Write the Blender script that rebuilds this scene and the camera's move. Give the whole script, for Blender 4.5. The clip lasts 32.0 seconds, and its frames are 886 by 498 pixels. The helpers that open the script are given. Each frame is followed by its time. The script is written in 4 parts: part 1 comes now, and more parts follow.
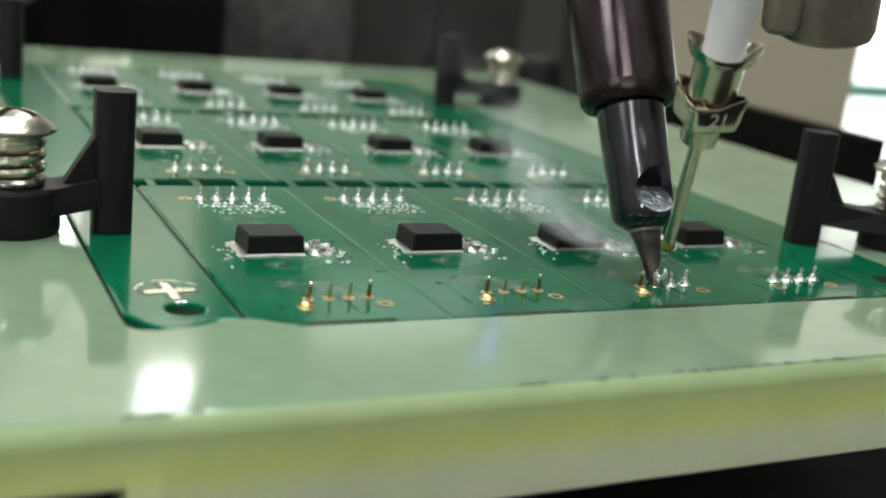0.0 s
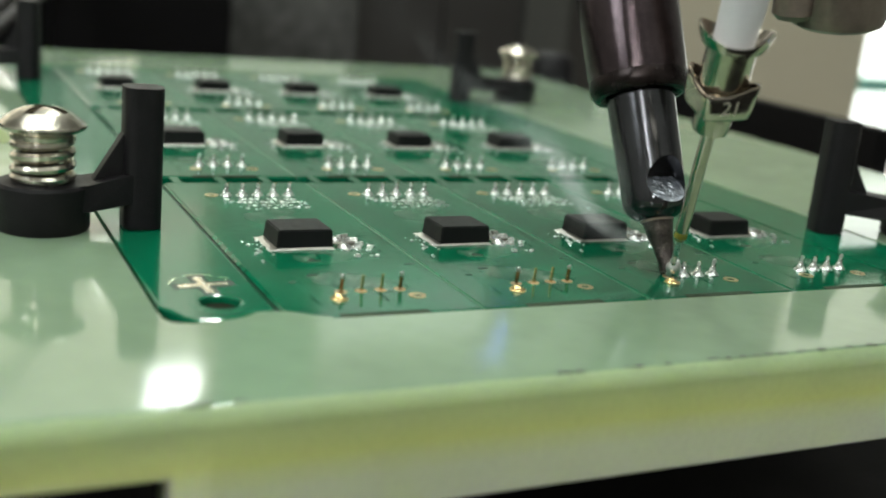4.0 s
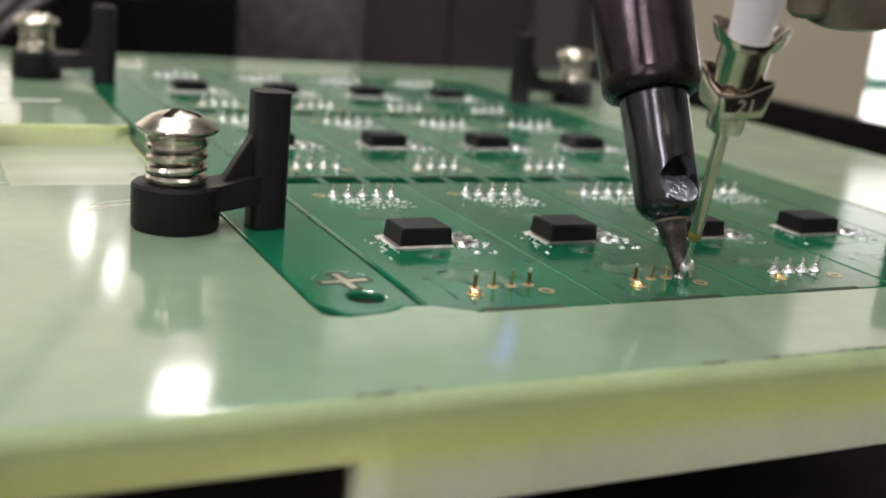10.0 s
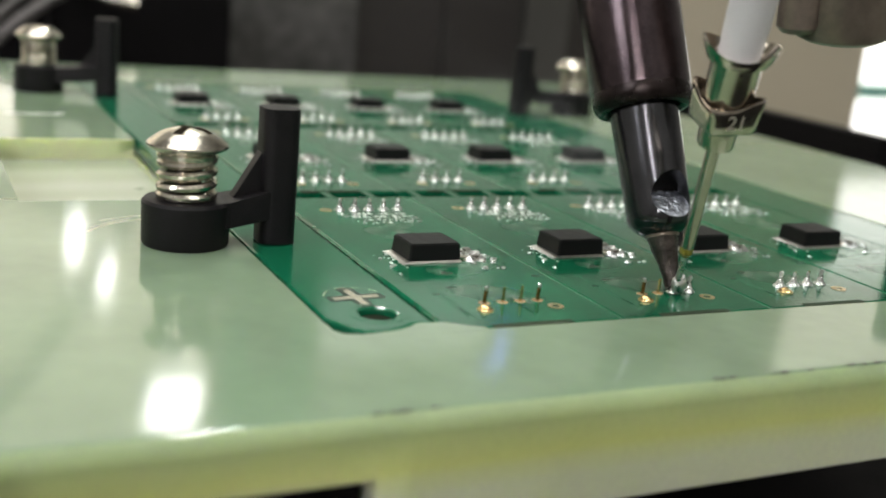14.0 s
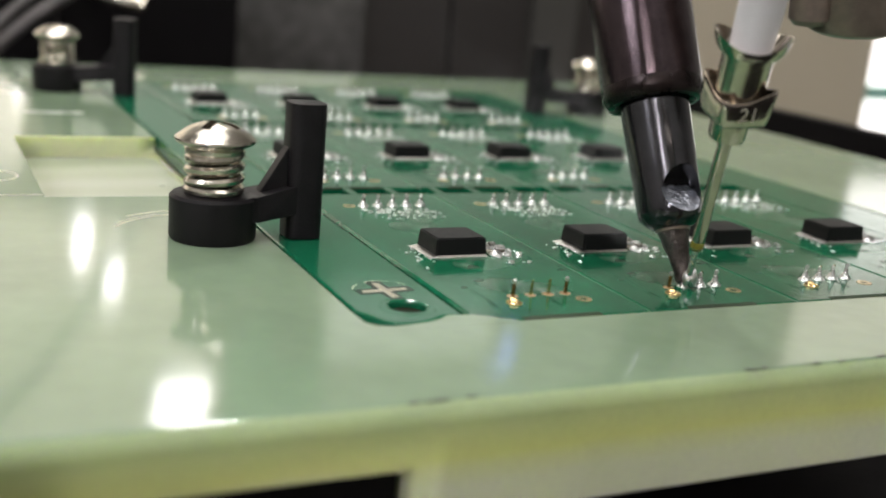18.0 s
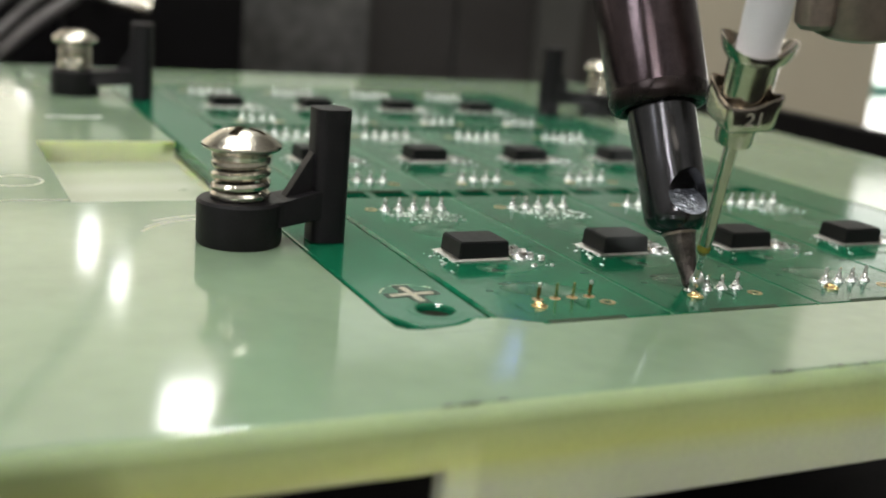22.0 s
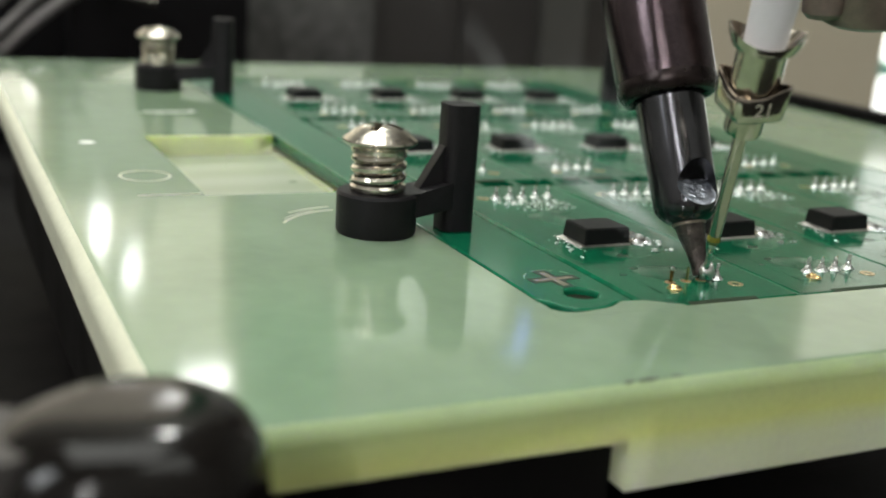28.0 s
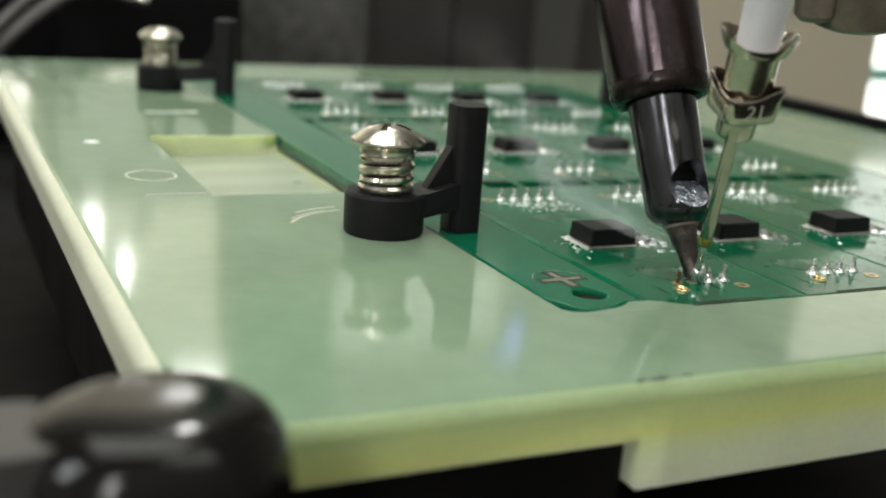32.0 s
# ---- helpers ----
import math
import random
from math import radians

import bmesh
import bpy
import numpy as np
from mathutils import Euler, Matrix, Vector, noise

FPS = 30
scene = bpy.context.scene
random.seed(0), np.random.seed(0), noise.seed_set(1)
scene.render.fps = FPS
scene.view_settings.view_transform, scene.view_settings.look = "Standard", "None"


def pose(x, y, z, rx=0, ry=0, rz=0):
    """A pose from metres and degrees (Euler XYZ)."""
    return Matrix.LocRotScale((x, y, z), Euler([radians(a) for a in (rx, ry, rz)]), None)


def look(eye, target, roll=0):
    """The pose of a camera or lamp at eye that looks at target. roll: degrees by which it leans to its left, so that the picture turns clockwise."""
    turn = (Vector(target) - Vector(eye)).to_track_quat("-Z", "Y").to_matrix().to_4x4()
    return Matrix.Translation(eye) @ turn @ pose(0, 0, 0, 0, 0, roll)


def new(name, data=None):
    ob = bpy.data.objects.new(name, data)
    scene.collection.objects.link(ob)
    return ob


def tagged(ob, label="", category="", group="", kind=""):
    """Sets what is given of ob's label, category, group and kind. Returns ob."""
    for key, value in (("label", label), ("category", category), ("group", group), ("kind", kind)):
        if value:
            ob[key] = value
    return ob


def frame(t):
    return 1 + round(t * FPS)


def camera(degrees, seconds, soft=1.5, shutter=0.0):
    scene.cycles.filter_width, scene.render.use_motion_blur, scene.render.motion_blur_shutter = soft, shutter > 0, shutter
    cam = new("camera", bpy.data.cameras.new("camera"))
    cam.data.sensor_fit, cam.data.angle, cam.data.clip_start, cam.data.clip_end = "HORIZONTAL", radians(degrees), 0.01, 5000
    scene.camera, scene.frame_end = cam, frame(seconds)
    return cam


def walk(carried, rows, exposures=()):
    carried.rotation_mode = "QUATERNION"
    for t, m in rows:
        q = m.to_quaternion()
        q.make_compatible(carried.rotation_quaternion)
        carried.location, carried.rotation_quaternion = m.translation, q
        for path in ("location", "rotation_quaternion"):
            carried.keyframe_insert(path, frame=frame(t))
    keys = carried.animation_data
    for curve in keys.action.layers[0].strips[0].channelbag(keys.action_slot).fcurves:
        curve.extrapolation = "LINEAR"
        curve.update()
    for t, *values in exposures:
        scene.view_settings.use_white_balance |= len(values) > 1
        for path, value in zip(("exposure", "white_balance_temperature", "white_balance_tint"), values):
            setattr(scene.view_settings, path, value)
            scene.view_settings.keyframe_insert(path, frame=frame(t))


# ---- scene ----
# Everything is laid out in millimetres and turned into metres by MM.
# x runs along the rows of pins, y away from the camera, z up; z = 0 is the top of the circuit boards.
MM = 0.001
PATH = [
    (0, -34.20, -93.00, 32.50, -25.42, -15.03, -6.20),
    (0.5, -34.14, -92.70, 32.17, -25.43, -15.09, -6.23),
    (1, -33.82, -91.96, 31.62, -25.42, -15.11, -6.15),
    (1.5, -33.99, -92.06, 31.72, -25.38, -15.10, -6.06),
    (2, -34.20, -91.88, 31.92, -25.29, -15.16, -5.93),
    (2.5, -34.34, -92.21, 31.83, -25.15, -15.17, -5.91),
    (3, -34.08, -92.26, 31.50, -25.10, -15.05, -5.70),
    (3.5, -34.37, -92.53, 31.51, -25.17, -15.06, -5.53),
    (5.5, -34.53, -92.16, 31.80, -25.39, -14.92, -5.33),
    (6, -35.11, -91.78, 31.52, -25.29, -14.88, -5.40),
    (6.5, -34.21, -91.34, 31.41, -25.08, -14.92, -5.07),
    (7, -34.08, -91.03, 31.49, -25.13, -14.95, -5.36),
    (7.5, -34.22, -91.22, 31.62, -25.13, -15.02, -5.33),
    (8, -34.30, -91.50, 31.64, -25.07, -14.94, -5.32),
    (8.5, -34.16, -91.24, 31.56, -25.02, -14.96, -5.40),
    (9, -34.21, -91.25, 31.33, -25.00, -14.97, -5.32),
    (9.5, -34.23, -91.40, 31.40, -25.00, -14.93, -5.22),
    (10, -34.20, -91.19, 31.15, -24.97, -15.00, -5.17),
    (10.5, -34.38, -91.10, 31.10, -25.15, -14.84, -5.25),
    (11, -34.37, -91.15, 31.11, -25.02, -14.94, -5.11),
    (11.5, -34.19, -91.14, 31.33, -25.12, -14.86, -5.19),
    (12, -34.20, -91.26, 31.50, -25.25, -14.63, -4.99),
    (12.5, -34.02, -91.02, 31.59, -25.32, -14.73, -5.11),
    (13, -33.96, -91.10, 31.47, -25.19, -14.70, -4.97),
    (13.5, -34.22, -91.36, 31.80, -25.32, -14.54, -5.17),
    (14, -34.02, -90.99, 32.06, -25.35, -14.60, -5.11),
    (14.5, -33.82, -90.74, 31.40, -25.45, -14.61, -5.02),
    (15, -34.04, -90.70, 31.36, -25.34, -14.60, -4.80),
    (15.5, -34.02, -91.04, 31.22, -25.12, -14.72, -5.01),
    (17.5, -33.97, -90.25, 30.98, -25.18, -14.62, -4.83),
    (18, -34.14, -90.61, 31.01, -25.06, -14.46, -4.94),
    (18.5, -34.04, -90.15, 31.33, -25.21, -14.54, -4.94),
    (19, -34.09, -90.13, 31.15, -24.99, -14.41, -4.87),
    (19.5, -34.11, -90.92, 31.15, -24.86, -14.29, -4.78),
    (20, -34.31, -90.84, 31.39, -24.97, -14.55, -4.70),
    (20.5, -34.34, -90.82, 31.55, -24.98, -14.55, -4.74),
    (21, -34.34, -90.85, 31.55, -24.91, -14.56, -4.76),
    (21.5, -34.48, -90.80, 31.50, -24.79, -14.55, -4.72),
    (22, -34.53, -90.76, 31.57, -24.85, -14.49, -4.71),
    (22.5, -34.70, -90.88, 31.67, -24.79, -14.25, -4.46),
    (23, -34.64, -90.75, 31.91, -25.03, -14.37, -4.12),
    (23.5, -34.59, -91.18, 32.04, -24.73, -14.42, -3.89),
    (24, -34.52, -91.06, 32.05, -24.70, -14.58, -3.95),
    (24.5, -34.68, -91.01, 32.26, -24.88, -14.75, -4.02),
    (26.5, -35.29, -91.04, 32.45, -24.89, -15.32, -3.83),
    (27, -35.08, -90.82, 32.41, -24.78, -15.27, -3.79),
    (27.5, -34.99, -90.68, 32.53, -24.74, -15.27, -3.84),
    (28, -35.15, -90.99, 32.77, -24.67, -15.36, -3.86),
    (28.5, -35.16, -91.08, 32.90, -24.60, -15.33, -3.80),
    (29, -35.15, -91.20, 32.98, -24.72, -15.26, -4.07),
    (29.5, -34.98, -91.11, 32.90, -24.69, -15.19, -4.01),
    (30, -35.01, -90.98, 32.92, -24.97, -15.15, -4.10),
    (30.5, -34.98, -90.75, 32.75, -25.07, -15.05, -4.13),
    (31, -34.92, -90.81, 32.74, -24.99, -15.12, -4.02),
    (31.5, -34.57, -90.79, 32.67, -24.90, -15.22, -4.24),
    (32, -34.92, -90.83, 32.45, -24.97, -15.17, -4.21),
]
cam = camera(43.4, 32.0, soft=1.9, shutter=1.0)
cam.data.dof.use_dof = True
cam.data.dof.focus_distance = 0.122
cam.data.dof.aperture_fstop = 25.0
walk(cam, [(t, pose(x * MM, y * MM, z * MM, 90 + pitch, roll, yaw)) for t, x, y, z, yaw, pitch, roll in PATH],
     [(0, 0, 6280, 4), (2, 0, 6300, 0), (6, 0, 6320, 2), (7, 0, 6400, 6), (8, 0, 6500, 16), (9, 0, 6500, 20), (10, 0, 6500, 16), (12, 0, 6500, 14),
      (14, 0, 6500, 10), (15, 0, 6500, 6), (18, 0, 6500, 15), (19, 0, 6500, 18), (20, 0, 6500, 14), (24, 0, 6470, 9), (27, 0, 6450, 8), (28, 0, 6400, 7), (32, 0, 6420, 6)])

# ---- light ----
world = bpy.data.worlds.new("workshop")
scene.world = world
world.use_nodes = True
world.node_tree.nodes["Background"].inputs[0].default_value = (0.80, 0.84, 0.86, 1)
world.node_tree.nodes["Background"].inputs[1].default_value = 0.25
scene.view_settings.exposure = 0.0


def area_lamp(name, at, target, sx, sy, watts, color=(1, 0.97, 0.92)):
    lamp = bpy.data.lights.new(name, "AREA")
    lamp.shape, lamp.size, lamp.size_y, lamp.energy, lamp.color = "RECTANGLE", sx, sy, watts, color
    ob = new(name, lamp)
    ob.matrix_world = look(at, target)
    return ob


area_lamp("ceiling_lamp", (-0.1, 0.15, 1.15), (0.05, 0.1, 0), 0.75, 0.75, 9.0, (0.98, 0.98, 0.92))
area_lamp("ceiling_lamp", (0.3, 0.82, 1.13), (0.02, 0.05, 0), 0.09, 0.09, 5.5, (0.98, 0.98, 0.92))
area_lamp("ceiling_lamp", (0.3, -0.6, 1.0), (0.0, 0.0, 0), 0.6, 0.6, 4.5, (0.98, 0.98, 0.92))
area_lamp("side_window_lamp", (-0.92, -0.25, 0.53), (0.0, 0.0, 0.0), 0.16, 0.62, 5.5, (0.96, 0.98, 1.0))

# ---- materials ----


def material(name, color, rough=0.5, metal=0.0, vary=0.15, scale=400.0, fine=3000.0, bump=0.05, coat=0.0, spec=0.5,
             dark_tone=None, each=0.0):
    """A surface with two scales of variation; scales are in cycles a metre."""
    m = bpy.data.materials.new(name)
    m.use_nodes = True
    nt = m.node_tree
    b = nt.nodes["Principled BSDF"]
    b.inputs["Metallic"].default_value = metal
    b.inputs["Coat Weight"].default_value = coat
    b.inputs["Coat Roughness"].default_value = 0.05
    b.inputs["Specular IOR Level"].default_value = spec
    co = nt.nodes.new("ShaderNodeTexCoord")
    n1 = nt.nodes.new("ShaderNodeTexNoise")
    n1.inputs["Scale"].default_value, n1.inputs["Detail"].default_value = scale, 5
    n2 = nt.nodes.new("ShaderNodeTexNoise")
    n2.inputs["Scale"].default_value, n2.inputs["Detail"].default_value = fine, 3
    nt.links.new(co.outputs["Object"], n1.inputs["Vector"])
    nt.links.new(co.outputs["Object"], n2.inputs["Vector"])
    ramp = nt.nodes.new("ShaderNodeMix")
    ramp.data_type = "RGBA"
    dark = [c * (1 - vary) for c in color]
    light = [min(1, c * (1 + vary)) for c in color]
    if dark_tone:
        dark = list(dark_tone)
    ramp.inputs["A"].default_value, ramp.inputs["B"].default_value = (*dark, 1), (*light, 1)
    mr = nt.nodes.new("ShaderNodeMapRange")
    mr.inputs["From Min"].default_value, mr.inputs["From Max"].default_value = 0.3, 0.7
    add = nt.nodes.new("ShaderNodeMath")
    add.operation = "MULTIPLY_ADD"
    add.inputs[1].default_value, add.inputs[2].default_value = 0.35, 0.0
    nt.links.new(n2.outputs["Fac"], add.inputs[0])
    s = nt.nodes.new("ShaderNodeMath")
    s.operation = "MULTIPLY_ADD"
    s.inputs[1].default_value = 0.65
    nt.links.new(n1.outputs["Fac"], s.inputs[0])
    nt.links.new(add.outputs[0], s.inputs[2])
    nt.links.new(s.outputs[0], mr.inputs["Value"])
    nt.links.new(mr.outputs["Result"], ramp.inputs["Factor"])
    out = ramp.outputs["Result"]
    if each:
        info = nt.nodes.new("ShaderNodeObjectInfo")
        hsv = nt.nodes.new("ShaderNodeHueSaturation")
        span = nt.nodes.new("ShaderNodeMapRange")
        span.inputs["To Min"].default_value, span.inputs["To Max"].default_value = 1 - each, 1 + each
        nt.links.new(info.outputs["Random"], span.inputs["Value"])
        nt.links.new(span.outputs["Result"], hsv.inputs["Value"])
        nt.links.new(out, hsv.inputs["Color"])
        out = hsv.outputs["Color"]
    nt.links.new(out, b.inputs["Base Color"])
    rr = nt.nodes.new("ShaderNodeMapRange")
    rr.inputs["To Min"].default_value, rr.inputs["To Max"].default_value = rough * 0.75, min(1, rough * 1.25)
    nt.links.new(n1.outputs["Fac"], rr.inputs["Value"])
    nt.links.new(rr.outputs["Result"], b.inputs["Roughness"])
    if bump:
        bp = nt.nodes.new("ShaderNodeBump")
        bp.inputs["Strength"].default_value, bp.inputs["Distance"].default_value = bump, 0.0002
        nt.links.new(n2.outputs["Fac"], bp.inputs["Height"])
        nt.links.new(bp.outputs["Normal"], b.inputs["Normal"])
    return m


def glow(name, color, strength):
    m = bpy.data.materials.new(name)
    m.use_nodes = True
    b = m.node_tree.nodes["Principled BSDF"]
    b.inputs["Base Color"].default_value = (*color, 1)
    b.inputs["Emission Color"].default_value = (*color, 1)
    b.inputs["Emission Strength"].default_value = strength
    return m


PLATE = material("glass_epoxy", (0.206, 0.284, 0.190), 0.085, vary=0.12, scale=60, fine=320, bump=0.03)
MASK = material("solder_mask", (0.004, 0.098, 0.045), 0.13, vary=0.5, scale=140, fine=700, bump=0.06, spec=0.42, each=0.1)
RAIL = material("rail_mask", (0.005, 0.110, 0.052), 0.12, vary=0.25, scale=200, fine=900, bump=0.04, spec=0.4)
LAMINATE = material("bare_laminate", (0.034, 0.05, 0.030), 0.75, vary=0.3, scale=500, spec=0.15)
CHIP = material("moulded_epoxy", (0.004, 0.004, 0.0045), 0.5, vary=0.3, scale=900, fine=6000, bump=0.15, spec=0.25, each=0.2)
GOLD = material("gilt_pin", (0.72, 0.52, 0.25), 0.22, 1.0, vary=0.15, scale=900, bump=0.02)
GILT = material("gilt_cross", (0.84, 0.78, 0.64), 0.17, 1.0, vary=0.1, scale=900)
PAD = material("gilt_pad", (0.80, 0.62, 0.38), 0.3, 1.0, vary=0.2, scale=900)
SOLDER = material("bright_solder", (0.62, 0.63, 0.62), 0.28, 1.0, vary=0.08, scale=1500, fine=5000, bump=0.25)
TINNED = material("tinned_pad", (0.46, 0.45, 0.42), 0.36, 1.0, vary=0.2, scale=1200, fine=4000, bump=0.2)
SILK = material("white_ink", (0.75, 0.78, 0.72), 0.6, vary=0.1)
BLACKPOM = material("black_acetal", (0.0085, 0.0075, 0.0088), 0.5, vary=0.3, scale=500, fine=4000, bump=0.25, spec=0.18)
STEEL = material("nickel_steel", (0.56, 0.52, 0.45), 0.22, 1.0, vary=0.2, scale=600, fine=1400, bump=0.35)
DARKSTEEL = material("dull_steel", (0.25, 0.205, 0.17), 0.32, 0.65, vary=0.35, scale=160, fine=900, bump=0.12)
HUBMETAL = material("plated_brass", (0.50, 0.45, 0.39), 0.15, 1.0, vary=0.15, scale=500, bump=0.04)
IRONBLACK = material("blackened_steel", (0.06, 0.06, 0.066), 0.17, 0.9, vary=0.3, scale=350, fine=4000, bump=0.05)
SLEEVE = material("heat_tinted_steel", (0.062, 0.047, 0.052), 0.11, 0.9, vary=0.5, scale=300, fine=5200, bump=0.15)
CHARRED = material("burnt_tip", (0.055, 0.045, 0.04), 0.4, 0.6, vary=0.8, scale=700, fine=2500, bump=0.9)
RESIN = material("flux_resin", (0.17, 0.15, 0.022), 0.15, vary=0.3, scale=900)
WHITEPLASTIC = material("milky_plastic", (0.62, 0.61, 0.63), 0.4, vary=0.04, scale=200)
KNOB = material("black_bakelite", (0.006, 0.005, 0.0045), 0.14, vary=0.2, scale=200, fine=2500, bump=0.03, spec=0.2)
BED = material("black_bed", (0.0035, 0.003, 0.003), 0.65, vary=0.3, scale=60, fine=900, bump=0.1, spec=0.12)
GREYBODY = material("grey_ceramic", (0.10, 0.09, 0.075), 0.4, vary=0.3)
GREY = material("grey_sheet_metal", (0.031, 0.0275, 0.0262), 0.5, 0.2, vary=0.25, scale=20, fine=400)
PALEGREY = material("pale_sheet_metal", (0.064, 0.062, 0.057), 0.5, 0.2, vary=0.15, scale=20, fine=400)
BLACK = material("black_machine", (0.003, 0.0025, 0.003), 0.6, vary=0.4, scale=20, fine=400, spec=0.12)
# Grey blotches paint the hanging smoke haze into the dark panel's colour
PATCHY = material("haze_painted_metal", (0.10, 0.097, 0.093), 0.6, 0.1, vary=0.3, scale=30, fine=160, dark_tone=(0.006, 0.006, 0.006))
BEIGE = material("beige_paint", (0.47, 0.42, 0.32), 0.6, vary=0.04, scale=10, fine=300)
WALLWHITE = material("white_wall", (0.42, 0.41, 0.39), 0.7, vary=0.05, scale=5, fine=200)
TEAL = material("teal_band", (0.25, 0.55, 0.47), 0.6, vary=0.05, scale=5, fine=200)
FLOORGREY = material("grey_floor", (0.11, 0.11, 0.105), 0.5, vary=0.2, scale=5, fine=200)
RESIDUE = bpy.data.materials.new("flux_residue")
RESIDUE.use_nodes = True
nt = RESIDUE.node_tree
film_co = nt.nodes.new("ShaderNodeTexCoord")
film_at = nt.nodes.new("ShaderNodeMapping")
film_at.inputs["Scale"].default_value = (180, 320, 1)
film_edge = nt.nodes.new("ShaderNodeTexGradient")
film_edge.gradient_type = "SPHERICAL"
film_grain = nt.nodes.new("ShaderNodeTexNoise")
film_grain.inputs["Scale"].default_value, film_grain.inputs["Detail"].default_value, film_grain.inputs["Distortion"].default_value = 420, 5, 0.8
film_span = nt.nodes.new("ShaderNodeMapRange")
film_span.inputs["From Min"].default_value, film_span.inputs["From Max"].default_value, film_span.inputs["To Max"].default_value = 0.42, 0.78, 0.5
film_mul = nt.nodes.new("ShaderNodeMath")
film_mul.operation = "MULTIPLY"
nt.links.new(film_co.outputs["Object"], film_at.inputs["Vector"])
nt.links.new(film_at.outputs["Vector"], film_edge.inputs["Vector"])
nt.links.new(film_co.outputs["Object"], film_grain.inputs["Vector"])
nt.links.new(film_grain.outputs["Fac"], film_span.inputs["Value"])
nt.links.new(film_span.outputs["Result"], film_mul.inputs[0])
nt.links.new(film_edge.outputs["Fac"], film_mul.inputs[1])
film_skin = nt.nodes["Principled BSDF"]
film_skin.inputs["Base Color"].default_value = (0.42, 0.50, 0.40, 1)
film_skin.inputs["Roughness"].default_value = 0.35
nt.links.new(film_mul.outputs[0], film_skin.inputs["Alpha"])
LAMPWHITE = glow("lamp_glow", (1.0, 0.98, 0.94), 14.0)
WARMPANE = glow("warm_pane", (1.0, 0.90, 0.75), 0.43)
LOWPANE = glow("low_pane", (1.0, 0.92, 0.80), 0.85)
DIMPANE = glow("dim_pane", (0.92, 0.95, 0.9), 0.45)
STRIP = glow("strip_glow", (1.0, 0.98, 0.94), 13.0)
WORKLAMP = glow("work_lamp_glow", (1.0, 0.98, 0.95), 42.0)
WHITEPANE = glow("white_pane", (1.0, 0.98, 0.94), 2.0)
WALLGREY = material("grey_wall", (0.40, 0.39, 0.35), 0.7, vary=0.08, scale=5, fine=200)
PALEFILL = material("pale_fill", (0.64, 0.66, 0.58), 0.6, vary=0.06, scale=5, fine=200)
DARKGREEN = material("dark_green_paint", (0.006, 0.16, 0.07), 0.5, vary=0.1, scale=10)
BLUE = glow("blue_sign", (0.25, 0.32, 1.0), 2.4)
CABLE = material("grey_cable", (0.13, 0.122, 0.12), 0.5, vary=0.3, scale=100)
EDGE = material("sawn_laminate", (0.52, 0.56, 0.38), 0.6, vary=0.1, scale=80, fine=1500, bump=0.06, spec=0.3)


def depth_shaded(m, stops):
    """Tints a laminate by its depth in the plate, painting in the light its edge scatters and reflects; stops are (mm,
    factor).
    """
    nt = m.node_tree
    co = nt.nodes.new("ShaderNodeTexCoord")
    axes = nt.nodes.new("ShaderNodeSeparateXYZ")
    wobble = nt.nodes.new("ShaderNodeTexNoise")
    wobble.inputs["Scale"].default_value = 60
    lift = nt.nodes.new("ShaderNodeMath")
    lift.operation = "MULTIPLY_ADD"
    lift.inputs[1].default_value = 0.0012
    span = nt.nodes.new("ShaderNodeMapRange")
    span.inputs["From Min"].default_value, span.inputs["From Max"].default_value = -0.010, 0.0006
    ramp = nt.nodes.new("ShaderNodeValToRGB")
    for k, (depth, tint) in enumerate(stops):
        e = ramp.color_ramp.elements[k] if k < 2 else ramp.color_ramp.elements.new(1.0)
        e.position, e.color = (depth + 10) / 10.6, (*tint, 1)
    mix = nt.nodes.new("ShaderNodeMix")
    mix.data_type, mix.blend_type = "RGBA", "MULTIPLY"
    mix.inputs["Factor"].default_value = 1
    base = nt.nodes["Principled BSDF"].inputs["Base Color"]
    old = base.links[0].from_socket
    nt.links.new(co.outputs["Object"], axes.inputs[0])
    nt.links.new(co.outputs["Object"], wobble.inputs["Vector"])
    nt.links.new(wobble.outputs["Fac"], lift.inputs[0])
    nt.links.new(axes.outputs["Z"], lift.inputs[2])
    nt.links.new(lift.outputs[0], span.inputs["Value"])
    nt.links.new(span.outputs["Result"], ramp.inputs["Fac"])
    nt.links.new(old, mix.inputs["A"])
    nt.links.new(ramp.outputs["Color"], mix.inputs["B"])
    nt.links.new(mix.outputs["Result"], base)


# Yellow upper band and greyer foot: scattered and reflected light put into the colour
depth_shaded(EDGE, ((-8.5, (0.98, 0.98, 1.0)), (-5.8, (0.98, 0.98, 0.98)), (-3.4, (0.94, 0.95, 0.52)), (-1.4, (0.80, 0.85, 0.56)), (0.3, (0.52, 0.61, 0.50))))
TRACE = material("masked_copper", (0.008, 0.125, 0.06), 0.14, vary=0.2, scale=300, spec=0.42)
SCORE = material("scored_laminate", (0.035, 0.13, 0.065), 0.5, vary=0.3, scale=300)
DARKMASK = material("bare_mask", (0.003, 0.022, 0.010), 0.3, vary=0.2, scale=300)
# Near-black that paints the shade inside holes, slots and gaps
HOLESHADE = material("hole_shade", (0.012, 0.016, 0.008), 0.8, vary=0.3, scale=300, spec=0.1)
ETCH = material("etched_number", (0.48, 0.45, 0.39), 0.5, 0.6, vary=0.2, scale=900)
SIDECUT = material("pale_sawn_side", (0.56, 0.57, 0.44), 0.5, vary=0.12, scale=90, fine=1500, bump=0.06, spec=0.4)
